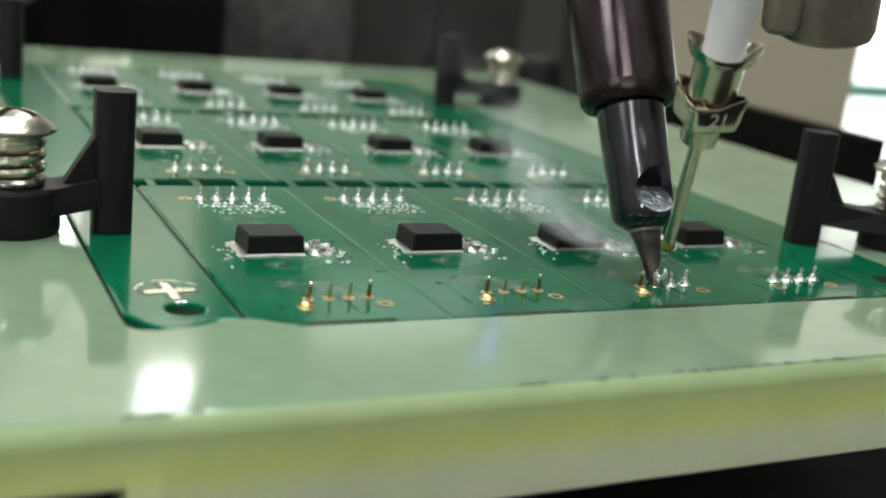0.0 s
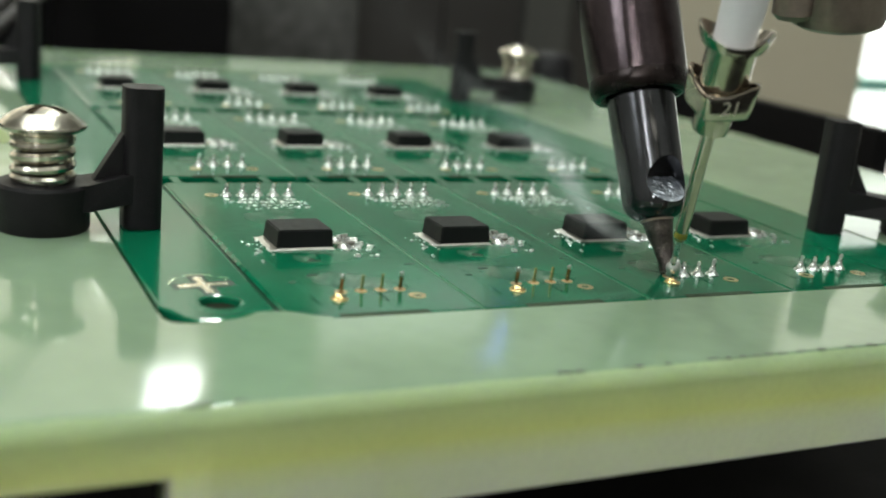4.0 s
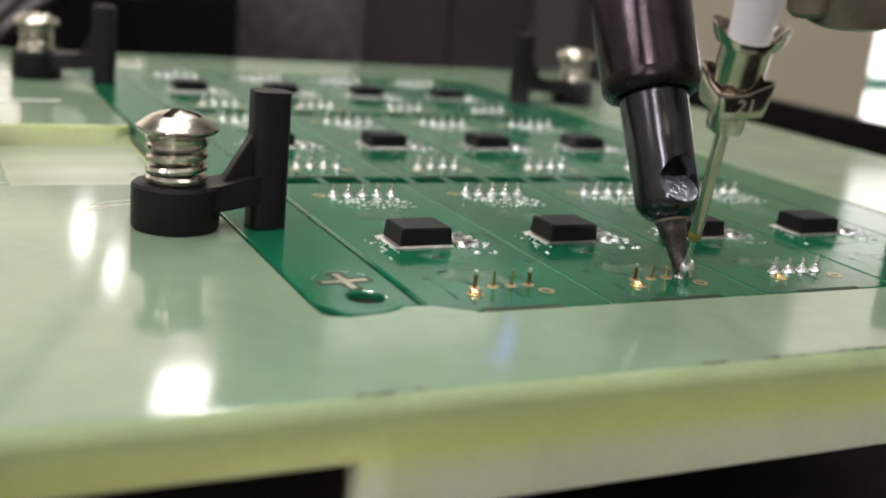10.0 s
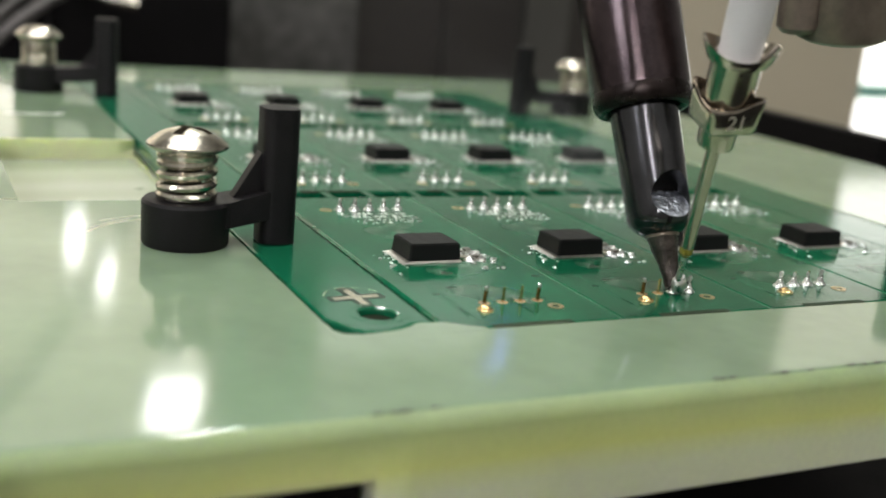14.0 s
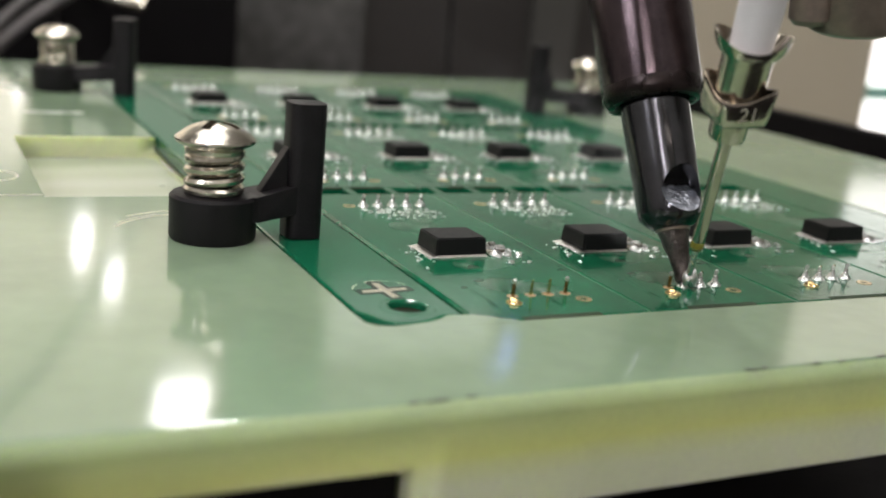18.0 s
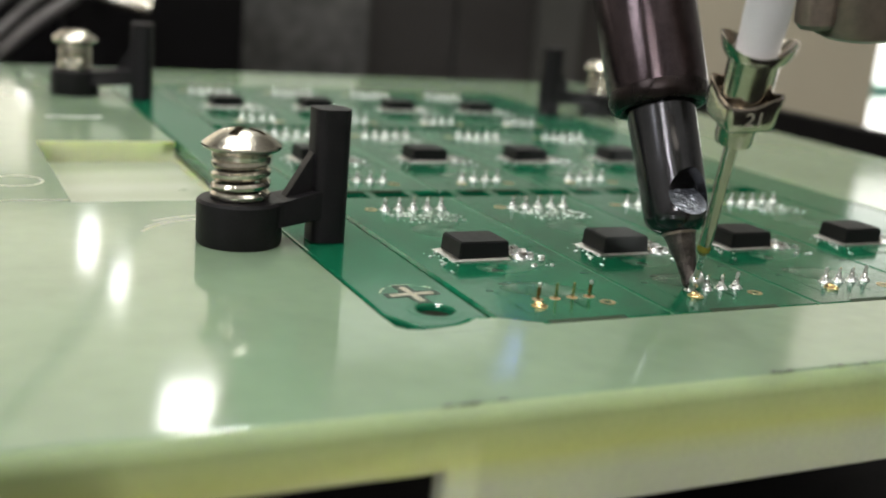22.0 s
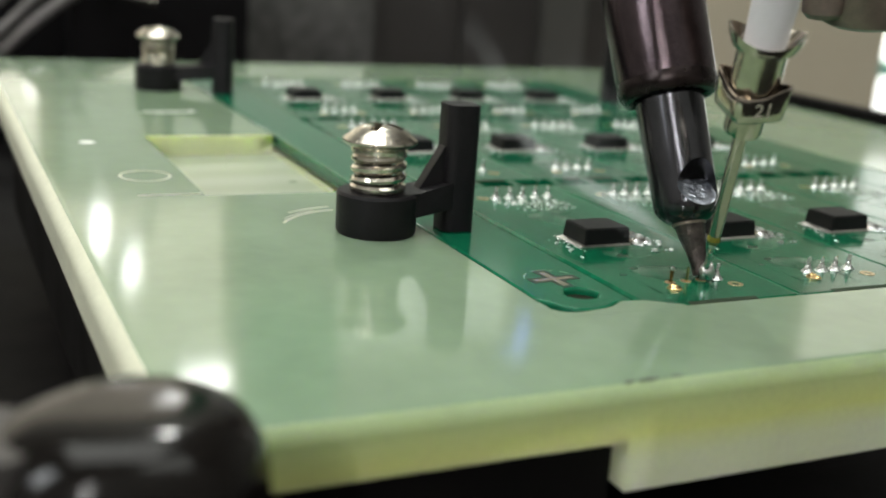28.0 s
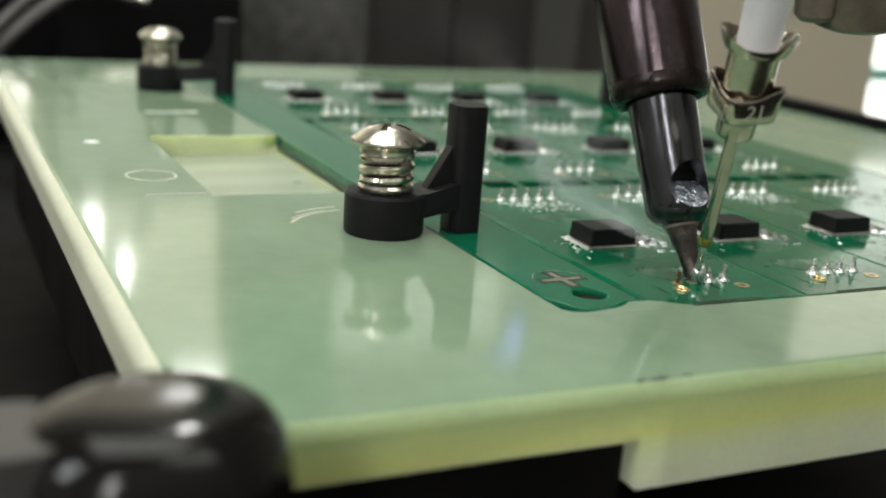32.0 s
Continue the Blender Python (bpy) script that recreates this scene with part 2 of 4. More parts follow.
MILLFLOOR = material("milled_recess_floor", (0.30, 0.345, 0.24), 0.3, vary=0.1, scale=120, fine=1500, bump=0.08)
# Pale bands mixed into the floor's colour paint its striped reflections
sheen_co = MILLFLOOR.node_tree.nodes.new("ShaderNodeTexCoord")
sheen_wave = MILLFLOOR.node_tree.nodes.new("ShaderNodeTexWave")
sheen_wave.bands_direction = "Y"
sheen_wave.inputs["Scale"].default_value, sheen_wave.inputs["Distortion"].default_value, sheen_wave.inputs["Detail"].default_value = 30, 3.5, 3
sheen_mix = MILLFLOOR.node_tree.nodes.new("ShaderNodeMix")
sheen_mix.data_type, sheen_mix.blend_type = "RGBA", "MIX"
sheen_mix.inputs["B"].default_value = (0.38, 0.42, 0.33, 1)
MILLFLOOR.node_tree.links.new(sheen_co.outputs["Object"], sheen_wave.inputs["Vector"])
MILLFLOOR.node_tree.links.new(sheen_wave.outputs["Fac"], sheen_mix.inputs["Factor"])
MILLFLOOR.node_tree.links.new(MILLFLOOR.node_tree.nodes["Principled BSDF"].inputs["Base Color"].links[0].from_socket, sheen_mix.inputs["A"])
MILLFLOOR.node_tree.links.new(sheen_mix.outputs["Result"], MILLFLOOR.node_tree.nodes["Principled BSDF"].inputs["Base Color"])
MILLED = material("milled_laminate", (0.58, 0.62, 0.39), 0.5, vary=0.1, scale=120, fine=1500, bump=0.08)
BRONZE = material("oxidised_pin", (0.34, 0.19, 0.07), 0.24, 1.0, vary=0.3, scale=900)
LEVER = material("worn_grey_plastic", (0.05, 0.046, 0.045), 0.45, vary=0.35, scale=200, fine=2500, bump=0.05, spec=0.3)
SOOT = material("soot", (0.024, 0.018, 0.018), 0.28, 0.8, vary=0.4, scale=500, fine=3000, bump=0.2, spec=0.3)
CRYSTAL = material("frosted_solder", (0.54, 0.57, 0.66), 0.34, 1.0, vary=0.15, scale=1500, fine=2600, bump=0.6)
INK = material("black_scuff", (0.06, 0.065, 0.05), 0.6)

for m_, w in ((EDGE, 0.5), (MILLED, 0.7), (PLATE, 0.2)):
    shader = m_.node_tree.nodes["Principled BSDF"]
    shader.inputs["Subsurface Weight"].default_value = w
    shader.inputs["Subsurface Scale"].default_value = 0.003
    shader.inputs["Subsurface Radius"].default_value = (0.8, 1.0, 0.4)

# ---- building helpers ----


def part(name, bm, mat, parent=None, label="", at=None, smooth=False, bevel=0.0):
    """Links a bmesh drawn in millimetres as one mesh object, under a thing or part."""
    if bevel:
        bmesh.ops.bevel(bm, geom=[e for e in bm.edges if len(e.link_faces) == 2 and e.calc_face_angle(0) > 0.6], offset=bevel,
                        segments=2, profile=0.6, affect="EDGES", clamp_overlap=True)
    bmesh.ops.scale(bm, vec=(MM, MM, MM), verts=bm.verts)
    me = bpy.data.meshes.new(name)
    bm.normal_update()
    bm.to_mesh(me)
    bm.free()
    me.materials.append(mat)
    if smooth:
        me.polygons.foreach_set("use_smooth", [True] * len(me.polygons))
        me.set_sharp_from_angle(angle=radians(38))
    ob = new(name, me)
    ob.parent = parent
    if at is not None:
        ob.location = Vector(at) * MM
    if label:
        tagged(ob, label)
    return ob


def again(name, source, parent, at, turn=0.0):
    """One more piece on the mesh of another."""
    ob = new(name, source.data)
    ob.parent = parent
    ob.location = Vector(at) * MM
    ob.rotation_euler = (0, 0, turn)
    return ob


def thing(name, at, label, category, group="", kind=""):
    ob = new(name)
    ob.empty_display_size = 0.005
    ob.location = Vector(at) * MM
    return tagged(ob, label, category, group, kind)


def box(bm, x0, y0, z0, x1, y1, z1):
    vs = [bm.verts.new((x, y, z)) for z in (z0, z1) for x, y in ((x0, y0), (x1, y0), (x1, y1), (x0, y1))]
    for f in ((3, 2, 1, 0), (4, 5, 6, 7), (0, 1, 5, 4), (1, 2, 6, 5), (2, 3, 7, 6), (3, 0, 4, 7)):
        bm.faces.new([vs[i] for i in f])
    return bm


def prism(bm, outline, z0, z1):
    lo = [bm.verts.new((x, y, z0)) for x, y in outline]
    hi = [bm.verts.new((x, y, z1)) for x, y in outline]
    bm.faces.new(lo[::-1])
    bm.faces.new(hi)
    n = len(outline)
    for i in range(n):
        bm.faces.new((lo[i], lo[(i + 1) % n], hi[(i + 1) % n], hi[i]))
    return bm


def lathe(bm, profile, n=32, m=None):
    """Turns (radius, z) round the z axis, then moves it by m."""
    rings = []
    for r, z in profile:
        if r < 1e-6:
            rings.append([bm.verts.new((0, 0, z))])
        else:
            rings.append([bm.verts.new((r * math.cos(2 * math.pi * i / n), r * math.sin(2 * math.pi * i / n), z)) for i in range(n)])
    made = [v for r in rings for v in r]
    for a, b in zip(rings, rings[1:]):
        for i in range(n):
            j = (i + 1) % n
            if len(a) == 1 and len(b) == 1:
                continue
            if len(a) == 1:
                bm.faces.new((a[0], b[j], b[i]))
            elif len(b) == 1:
                bm.faces.new((a[i], a[j], b[0]))
            else:
                bm.faces.new((a[i], a[j], b[j], b[i]))
    if len(rings[0]) > 1:
        bm.faces.new(rings[0][::-1])
    if len(rings[-1]) > 1:
        bm.faces.new(rings[-1])
    if m is not None:
        bmesh.ops.transform(bm, matrix=m, verts=made)
    return bm


def tube(bm, points, r, n=8, closed_ends=True):
    """A round rod through points."""
    pts = [Vector(q) for q in points]
    rings = []
    side = None
    for i, q in enumerate(pts):
        d = (pts[min(i + 1, len(pts) - 1)] - pts[max(i - 1, 0)]).normalized()
        if side is None:
            side = d.orthogonal().normalized()
        side = (side - d * side.dot(d)).normalized()
        up = d.cross(side)
        rad = r[i] if isinstance(r, (list, tuple)) else r
        rings.append([bm.verts.new(q + rad * (side * math.cos(2 * math.pi * k / n) + up * math.sin(2 * math.pi * k / n))) for k in range(n)])
    for a, b in zip(rings, rings[1:]):
        for k in range(n):
            bm.faces.new((a[k], a[(k + 1) % n], b[(k + 1) % n], b[k]))
    if closed_ends:
        bm.faces.new(rings[0][::-1])
        bm.faces.new(rings[-1])
    return bm


def rounded(x0, y0, x1, y1, r, n=5):
    pts = []
    for cx, cy, a in ((x1 - r, y1 - r, 0), (x0 + r, y1 - r, 90), (x0 + r, y0 + r, 180), (x1 - r, y0 + r, 270)):
        pts += [(cx + r * math.cos(radians(a + 90 * k / n)), cy + r * math.sin(radians(a + 90 * k / n))) for k in range(n + 1)]
    return pts


def axis_to(a, b):
    """The pose at a whose z axis points to b."""
    return Matrix.Translation(Vector(a)) @ (Vector(b) - Vector(a)).to_track_quat("Z", "Y").to_matrix().to_4x4()


def carve(solid, cutter):
    """The mesh of solid less cutter; both are given in millimetres and used up."""
    obs = []
    for bm in (solid, cutter):
        bmesh.ops.recalc_face_normals(bm, faces=bm.faces)
        me = bpy.data.meshes.new("carving")
        bm.to_mesh(me)
        bm.free()
        obs.append(new("carving", me))
    cut = obs[0].modifiers.new("cut", "BOOLEAN")
    cut.operation, cut.object, cut.solver, cut.use_self = "DIFFERENCE", obs[1], "EXACT", True
    bpy.context.view_layer.update()
    me = bpy.data.meshes.new_from_object(obs[0].evaluated_get(bpy.context.evaluated_depsgraph_get()))
    bm = bmesh.new()
    bm.from_mesh(me)
    for ob in obs:
        bpy.data.objects.remove(ob)
    return bm


# ---- the room ----
PITCH, ROW, PIN = 18.747, 56.265, 2.0
X0, X1, Y0, Y1, Z0, Z1 = -960, 1500, -680, 930, -300, 1200
tagged(part("floor", box(bmesh.new(), X0, Y0, Z0 - 20, X1, Y1, Z0), FLOORGREY), "grey workshop floor", "floor", kind="structure")
tagged(part("ceiling", box(bmesh.new(), X0, Y0, Z1, X1, Y1, Z1 + 20), WALLWHITE), "pale workshop ceiling", "ceiling", kind="structure")
for nm, b in (("wall_north", (X0, Y1, Z0, X1, Y1 + 20, Z1)), ("wall_south", (X0, Y0 - 20, Z0, X1, Y0, Z1)),
              ("wall_west", (X0 - 20, Y0, Z0, X0, Y1, Z1)), ("wall_east", (X1, Y0, Z0, X1 + 20, Y1, Z1))):
    tagged(part(nm, box(bmesh.new(), *b), WALLGREY if nm == "wall_north" else WALLWHITE), "pale painted workshop wall", "wall", kind="structure")


def window(name, x0, z0, x1, z1, mat, panes, label):
    """A bright frosted window in the north wall."""
    t = thing(name, ((x0 + x1) / 2, 930, z0), label, "window", kind="structure")
    w, h = (x1 - x0) / 2, z1 - z0
    for k in range(panes):
        a = -w + 2 * w * k / panes
        part("pane", box(bmesh.new(), a + 2, -6, 2, a + 2 * w / panes - 2, -4, h - 2), mat, t)
    for bx in ((-w - 12, -14, -12, -w, 0, h + 12), (w, -14, -12, w + 12, 0, h + 12), (-w, -14, -12, w, 0, 0), (-w, -14, h, w, 0, h + 12)):
        part("window_frame", box(bmesh.new(), *bx), BEIGE, t)
    return t


window("window_1", -900, 205, 222, 560, WARMPANE, 1, "frosted window glowing with warm daylight")
window("window_3", -900, 40, 56, 180, LOWPANE, 1, "low frosted window glowing with warm daylight")
window("window_4", 340, 296, 536, 384, DIMPANE, 2, "dim frosted window in the far wall")
window("window_2", 1010, -260, 1480, 70, WHITEPANE, 1, "overexposed white window beyond the machine")
# unseen glowing pane, added for a paler veil on the right side
window("fill_pane", 960, 335, 1480, 500, LOWPANE, 1, "glowing pane added to lighten the right of the plate and boards")
window("window_5", 995, 190, 1480, 312, WHITEPANE, 1, "bright white strip window above the larger one")
tagged(part("teal_band", box(bmesh.new(), 1010, 905, -86, 1480, 915, -68), TEAL), "pale teal band across the bright window", "trim", kind="structure")
bm = box(bmesh.new(), 244, 900, 322, 332, 928, 620)
tagged(part("wall_board", bm, DARKGREEN, bevel=3), "green painted board on the wall", "board", kind="structure")


# unseen pale panel, added so that the rear of the plate reflects brighter
bm = box(bmesh.new(), 76, 922, -300, 950, 929, 215)
tagged(part("fill_panel", bm, PALEFILL, bevel=1), "pale panel added on the far wall to lighten the plate's reflection", "wall panel", kind="structure")


def wall_lamp(x, y, z, w, h, lean, label, shine):
    t = thing("lamp", (x, y, z), label, "lamp", "lamps beyond the machine")
    bm = bmesh.new()
    prism(bm, [(-w / 2 + lean, -h / 2), (w / 2 + lean, -h / 2), (w / 2, h / 2), (-w / 2, h / 2)], 0, 3)
    bmesh.ops.rotate(bm, matrix=Matrix.Rotation(radians(90), 3, "X"), verts=bm.verts)
    part("diffuser", bm, shine, t)
    part("housing", box(bmesh.new(), -w / 2 - 2, 0.5, -h / 2 - 2, w / 2 + 2, 10, h / 2 + 2), WHITEPLASTIC, t)
    return t


wall_lamp(190, 905, 412, 46, 52, 8, "white rectangular lamp shining towards the fixture", LAMPWHITE)
wall_lamp(100, 905, 236, 10, 34, 4, "narrow white strip lamp", STRIP)
wall_lamp(127, 905, 268, 10, 38, 4, "narrow white strip lamp", STRIP)
wall_lamp(50, 905, 104, 8, 3, 0, "small round white signal lamp", STRIP)
bm = tube(bmesh.new(), [(20, 896, 412), (62, 894, 352), (104, 893, 290), (150, 894, 214)], [5, 4.5, 4, 4], 10)
tagged(part("hanging_cable", bm, CABLE, smooth=True), "thick grey cable hanging slantwise on the far wall", "cable")
lamp = wall_lamp(-509, -676, 400, 55, 420, 0, "tall narrow white work lamp on the wall behind the camera", WORKLAMP)
lamp.rotation_euler = (0, 0, math.pi)
bm = box(bmesh.new(), 538, 918, 360, 562, 929, 408)
tagged(part("blue_sign", bm, BLUE, bevel=1), "small blue sign on the wall", "sign")

# machine bed under the fixture
bm = box(bmesh.new(), -400, -140, -300, 176, 420, -40)
tagged(part("machine_bed", bm, BED, bevel=2), "black metal bed of the soldering machine", "machine bed", kind="structure")
cover = thing("rear_cover", (150, 345, -40), "dark grey sheet metal cover panels behind the fixture", "machine cover")
for x0, x1, d, h, skin in ((-72, -14, 0, 58, PATCHY), (-13, 27, 5, 74, GREY), (28, 65, 3, 82, GREY), (66, 88, 0, 82, PALEGREY), (89, 112, 6, 82, GREY)):
    part("cover_panel", box(bmesh.new(), x0, d, 0, x1, d + 8, h), skin, cover, bevel=1)
housing = thing("machine_housing", (-60, 300, -40), "black machine housing with cables behind the fixture", "machine housing")
part("body", box(bmesh.new(), -300, 0, 0, 131, 30, 58), BLACK, housing, bevel=3)
part("ledge", box(bmesh.new(), -300, -34, 0, 40, -2, 36), BLACK, housing, bevel=3)
for k, (z, r) in enumerate(((42, 1.5), (35, 1.9), (49, 1.2))):
    pts = [(15 + 5 * i, -38 - 2 * math.sin(i * 0.5 + k), z + 0.85 * (5 * i - 34) + 0.8 * math.sin(i * 0.8 + k)) for i in range(12)]
    part("cable", tube(bmesh.new(), pts, r, 10), CABLE, housing, "grey ribbed cable", smooth=True)
rod = thing("silver_rod", (30, 262, 10), "short bright silver rod on the machine", "rod")
part("shaft", tube(bmesh.new(), [(-16, 14, 4), (-4, 2, 1.2), (2, 0, 0.2)], 2.6, 14), STEEL, rod, smooth=True)
part("mount", box(bmesh.new(), -22, 10, -50, -10, 22, 6), BLACK, rod, bevel=1)
panel_b = thing("beige_panel", (315, 322, -300), "beige painted side of a tall machine cabinet", "machine cabinet")
part("sheet", box(bmesh.new(), -38, 0, 0, 80.5, 6, 402), BEIGE, panel_b, bevel=1)
part("return_edge", box(bmesh.new(), 81, 2, 0, 83.5, 40, 402), BEIGE, panel_b, bevel=0.5)
rail = thing("side_rail", (168, 90, -40), "black guide rail standing beside the fixture", "rail")
part("bar", box(bmesh.new(), -3.5, 0, 22, 1.5, 91, 41.8), BLACK, rail, bevel=0.6)
part("foot", box(bmesh.new(), -3, 0.5, 0, 1.2, 90, 21.95), BLACK, rail, bevel=0.6)

# ---- the fixture plate ----
XS = [-57.5, -38.6, -20.6, -17.6, 79.0, 123.0]
YS = [-24.0, -7.2, 45.3, 87.2, 160.6, 189.0]


def plate_top(i, j):
    x, y = (XS[i] + XS[i + 1]) / 2, (YS[j] + YS[j + 1]) / 2
    if -17.6 < x < 79 and -7.2 < y < 160.6:
        return -1.75
    if -38.6 < x < -17.6 and 45.3 < y < 87.2:
        return -3.2
    return 0.1


def plate_bottom(i, j):
    return -4.6 if (XS[i] + XS[i + 1]) / 2 < -20.6 else -9.1


def blocky(xs, ys, top, bottom):
    bm = bmesh.new()
    cells = {(i, j): (bottom(i, j), top(i, j)) for i in range(len(xs) - 1) for j in range(len(ys) - 1)}
    for (i, j), (lo, hi) in cells.items():
        x0, x1, y0, y1 = xs[i], xs[i + 1], ys[j], ys[j + 1]
        bm.faces.new([bm.verts.new(q) for q in ((x0, y0, hi), (x1, y0, hi), (x1, y1, hi), (x0, y1, hi))])
        bm.faces.new([bm.verts.new(q) for q in ((x0, y1, lo), (x1, y1, lo), (x1, y0, lo), (x0, y0, lo))])
        for di, dj, (ax, ay), (bx, by) in ((-1, 0, (x0, y1), (x0, y0)), (1, 0, (x1, y0), (x1, y1)), (0, -1, (x0, y0), (x1, y0)), (0, 1, (x1, y1), (x0, y1))):
            nlo, nhi = cells.get((i + di, j + dj), (0, 0))
            spans = [(lo, hi)] if (nlo, nhi) == (0, 0) else [s for s in ((max(lo, nhi), hi), (lo, min(hi, nlo))) if s[1] - s[0] > 1e-6]
            for a, b in spans:
                bm.faces.new([bm.verts.new(q) for q in ((ax, ay, a), (bx, by, a), (bx, by, b), (ax, ay, b))])
    bmesh.ops.remove_doubles(bm, verts=bm.verts, dist=1e-4)
    return bm


plate = thing("fixture_plate", (0, 0, 0), "pale green glass-epoxy soldering fixture plate with machined pocket", "fixture plate")
bm = blocky(XS, YS, plate_top, plate_bottom)
for low, axis_no, wide in ((-23.9, 1, 1.5), (-57.4, 0, 1.9)):
    rim = [e for e in bm.edges if all(v.co.z > 0 and v.co[axis_no] < low for v in e.verts)]
    bmesh.ops.bevel(bm, geom=rim, offset=wide, segments=5, profile=0.5, affect="EDGES")
body = part("body", bm, PLATE, plate, smooth=True)
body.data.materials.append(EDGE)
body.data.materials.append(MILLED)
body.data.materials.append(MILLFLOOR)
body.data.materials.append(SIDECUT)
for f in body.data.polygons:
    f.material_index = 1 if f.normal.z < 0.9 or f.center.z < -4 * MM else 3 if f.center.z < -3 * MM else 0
    if f.material_index == 1 and -17.7 < f.center.x / MM < 79.1 and -7.3 < f.center.y / MM < 160.7 and f.center.z > -1.8 * MM:
        f.material_index = 0
    if f.material_index == 1 and -38.7 < f.center.x / MM < -17.5 and 45.2 < f.center.y / MM < 87.3:
        f.material_index = 2
    if f.center.x < -55 * MM and f.normal.x < -0.2:
        f.material_index = 4
mod = body.modifiers.new("edge", "BEVEL")
mod.width, mod.segments, mod.limit_method, mod.angle_limit = 0.12 * MM, 2, "ANGLE", radians(50)
flat = body.modifiers.new("flat_faces", "WEIGHTED_NORMAL")
flat.weight, flat.keep_sharp = 100, False
lip = [(-18.0, -7.6), (-3.2, -7.6), (-3.4, -6.85), (-4.6, -6.3), (-5.6, -5.5), (-6.8, -4.8), (-9.3, -4.6), (-10.3, -5.4), (-11.5, -6.0), (-13.3, -6.35), (-15.4, -6.6), (-16.8, -6.2), (-17.5, -5.2), (-17.6, -3.0), (-18.0, -3.0)]
part("pocket_lip", prism(bmesh.new(), lip, -1.75, 0.112), PLATE, plate)
# dark disc added on the pocket floor as the shade of the narrow gap
part("corner_shade", lathe(bmesh.new(), [(1.5, -1.9), (1.5, -1.72), (0, -1.72)], 24, Matrix.Translation((-16.9, -4.4, 0))), HOLESHADE, plate, "dark disc painting the shade in the corner of the pocket")
part("support_block", box(bmesh.new(), -54, -22.5, -26, -21.2, 150, -4.65), BED, plate, "black support block under the plate", bevel=0.5)


def ring(bm, x, y, r, w, z0, z1, n=40, a0=0, a1=360):
    prev = None
    for i in range(n + 1):
        a = radians(a0 + (a1 - a0) * i / n)
        cur = [bm.verts.new((x + q * math.cos(a), y + q * math.sin(a), z)) for q, z in ((r, z0), (r, z1), (r + w, z1), (r + w, z0))]
        if prev:
            for k in range(3):
                bm.faces.new((prev[k], prev[k + 1], cur[k + 1], cur[k]))
        prev = cur
    bmesh.ops.recalc_face_normals(bm, faces=bm.faces)
    return bm


part("counterbore_mark", ring(bmesh.new(), -43.9, 57.8, 3.1, 0.35, 0.1, 0.13), MILLED, plate, "pale ring cut into the plate")
for r, w, a0, a1 in ((10.6, 0.4, 98, 150), (11.3, 0.2, 110, 140), (12.3, 0.35, 97, 126)):
    part("swing_scratch", ring(bmesh.new(), -23.6, 25.0, r, w, 0.1, 0.12, 30, a0, a1), MILLED, plate, "pale arc scratched by the swinging clamp")
rng = random.Random(9)
for k in range(9):
    x, y = -34.2 + 1.05 * k + rng.uniform(-0.3, 0.3), 111.4 + rng.uniform(-0.6, 0.6)
    outline = [(x + rng.uniform(0.5, 1.0) * math.cos(a), y + rng.uniform(0.3, 0.9) * math.sin(a)) for a in [i * math.pi / 5 for i in range(10)]]
    part("smear", prism(bmesh.new(), outline, 0.1, 0.118), SILK, plate, "white smear on the plate")
part("drilled_spot", lathe(bmesh.new(), [(1.2, 0.1), (1.1, 0.14), (0, 0.14)], 20, Matrix.Translation((-48.1, 82.6, 0))), SILK, plate)
part("scratch", box(bmesh.new(), -46.8, 46.2, 0.1, -38.8, 46.8, 0.13), MILLED, plate)
part("drilled_spot", lathe(bmesh.new(), [(0.9, 0.1), (0.8, 0.13), (0, 0.13)], 20, Matrix.Translation((96, 20, 0))), HOLESHADE, plate)
rng = random.Random(4)
for x, w in ((-20.4, 0.5), (-18.9, 0.55), (-18.2, 0.5), (-15.9, 0.55), (9.9, 0.3), (10.8, 0.5), (12.0, 0.35), (16.8, 0.25), (17.7, 0.5), (20.9, 0.4), (25.6, 0.5), (27.0, 0.3),
             (28.6, 0.6), (30.2, 0.3), (31.6, 0.45), (33.4, 0.5), (35.5, 0.35), (38.0, 0.5), (41.2, 0.4), (44.0, 0.6)):
    bm = bmesh.new()
    for k in range(3):
        cx, cy = x + rng.uniform(-0.4, 0.4), -22.75 + rng.uniform(-0.18, 0.18)
        outline = [(cx + 0.8 * w * math.cos(a) * rng.uniform(0.5, 1), cy + 0.22 * math.sin(a) * rng.uniform(0.5, 1)) for a in [i * math.pi / 5 for i in range(10)]]
        prism(bm, outline, 0.1, 0.12 + 0.003 * k)
    part("scuff", bm, INK, plate, "black scuff along the front edge")

# ---- the panel of circuit boards ----
panel = thing("circuit_board_panel", (0, 0, 0), "green panel of twelve small circuit boards lying in the fixture", "circuit board")
tab = [(-17.2, 159.8), (-17.2, -1.6), (-16.5, -2.6), (-15.7, -4.5), (-14.7, -5.6), (-12.9, -5.9), (-11.0, -5.3), (-9.6, -4.4), (-7.5, -4.3), (-7.5, 159.8)]
drill_hole = lathe(bmesh.new(), [(1.75, -3), (1.75, 3)], 28, Matrix.Translation((-11.7, -1.1, 0)))
part("edge_rail", carve(prism(bmesh.new(), tab, -1.6, 0), drill_hole), RAIL, panel, bevel=0.3)
part("groove", box(bmesh.new(), -7.7, -4.3, -1.6, -6.99, 159.8, -0.5), DARKMASK, panel, "dark scored groove along the edge rail")
part("edge_rail", prism(bmesh.new(), rounded(68.05, -6.8, 78.6, 159.8, 0.8), -1.6, 0), RAIL, panel)


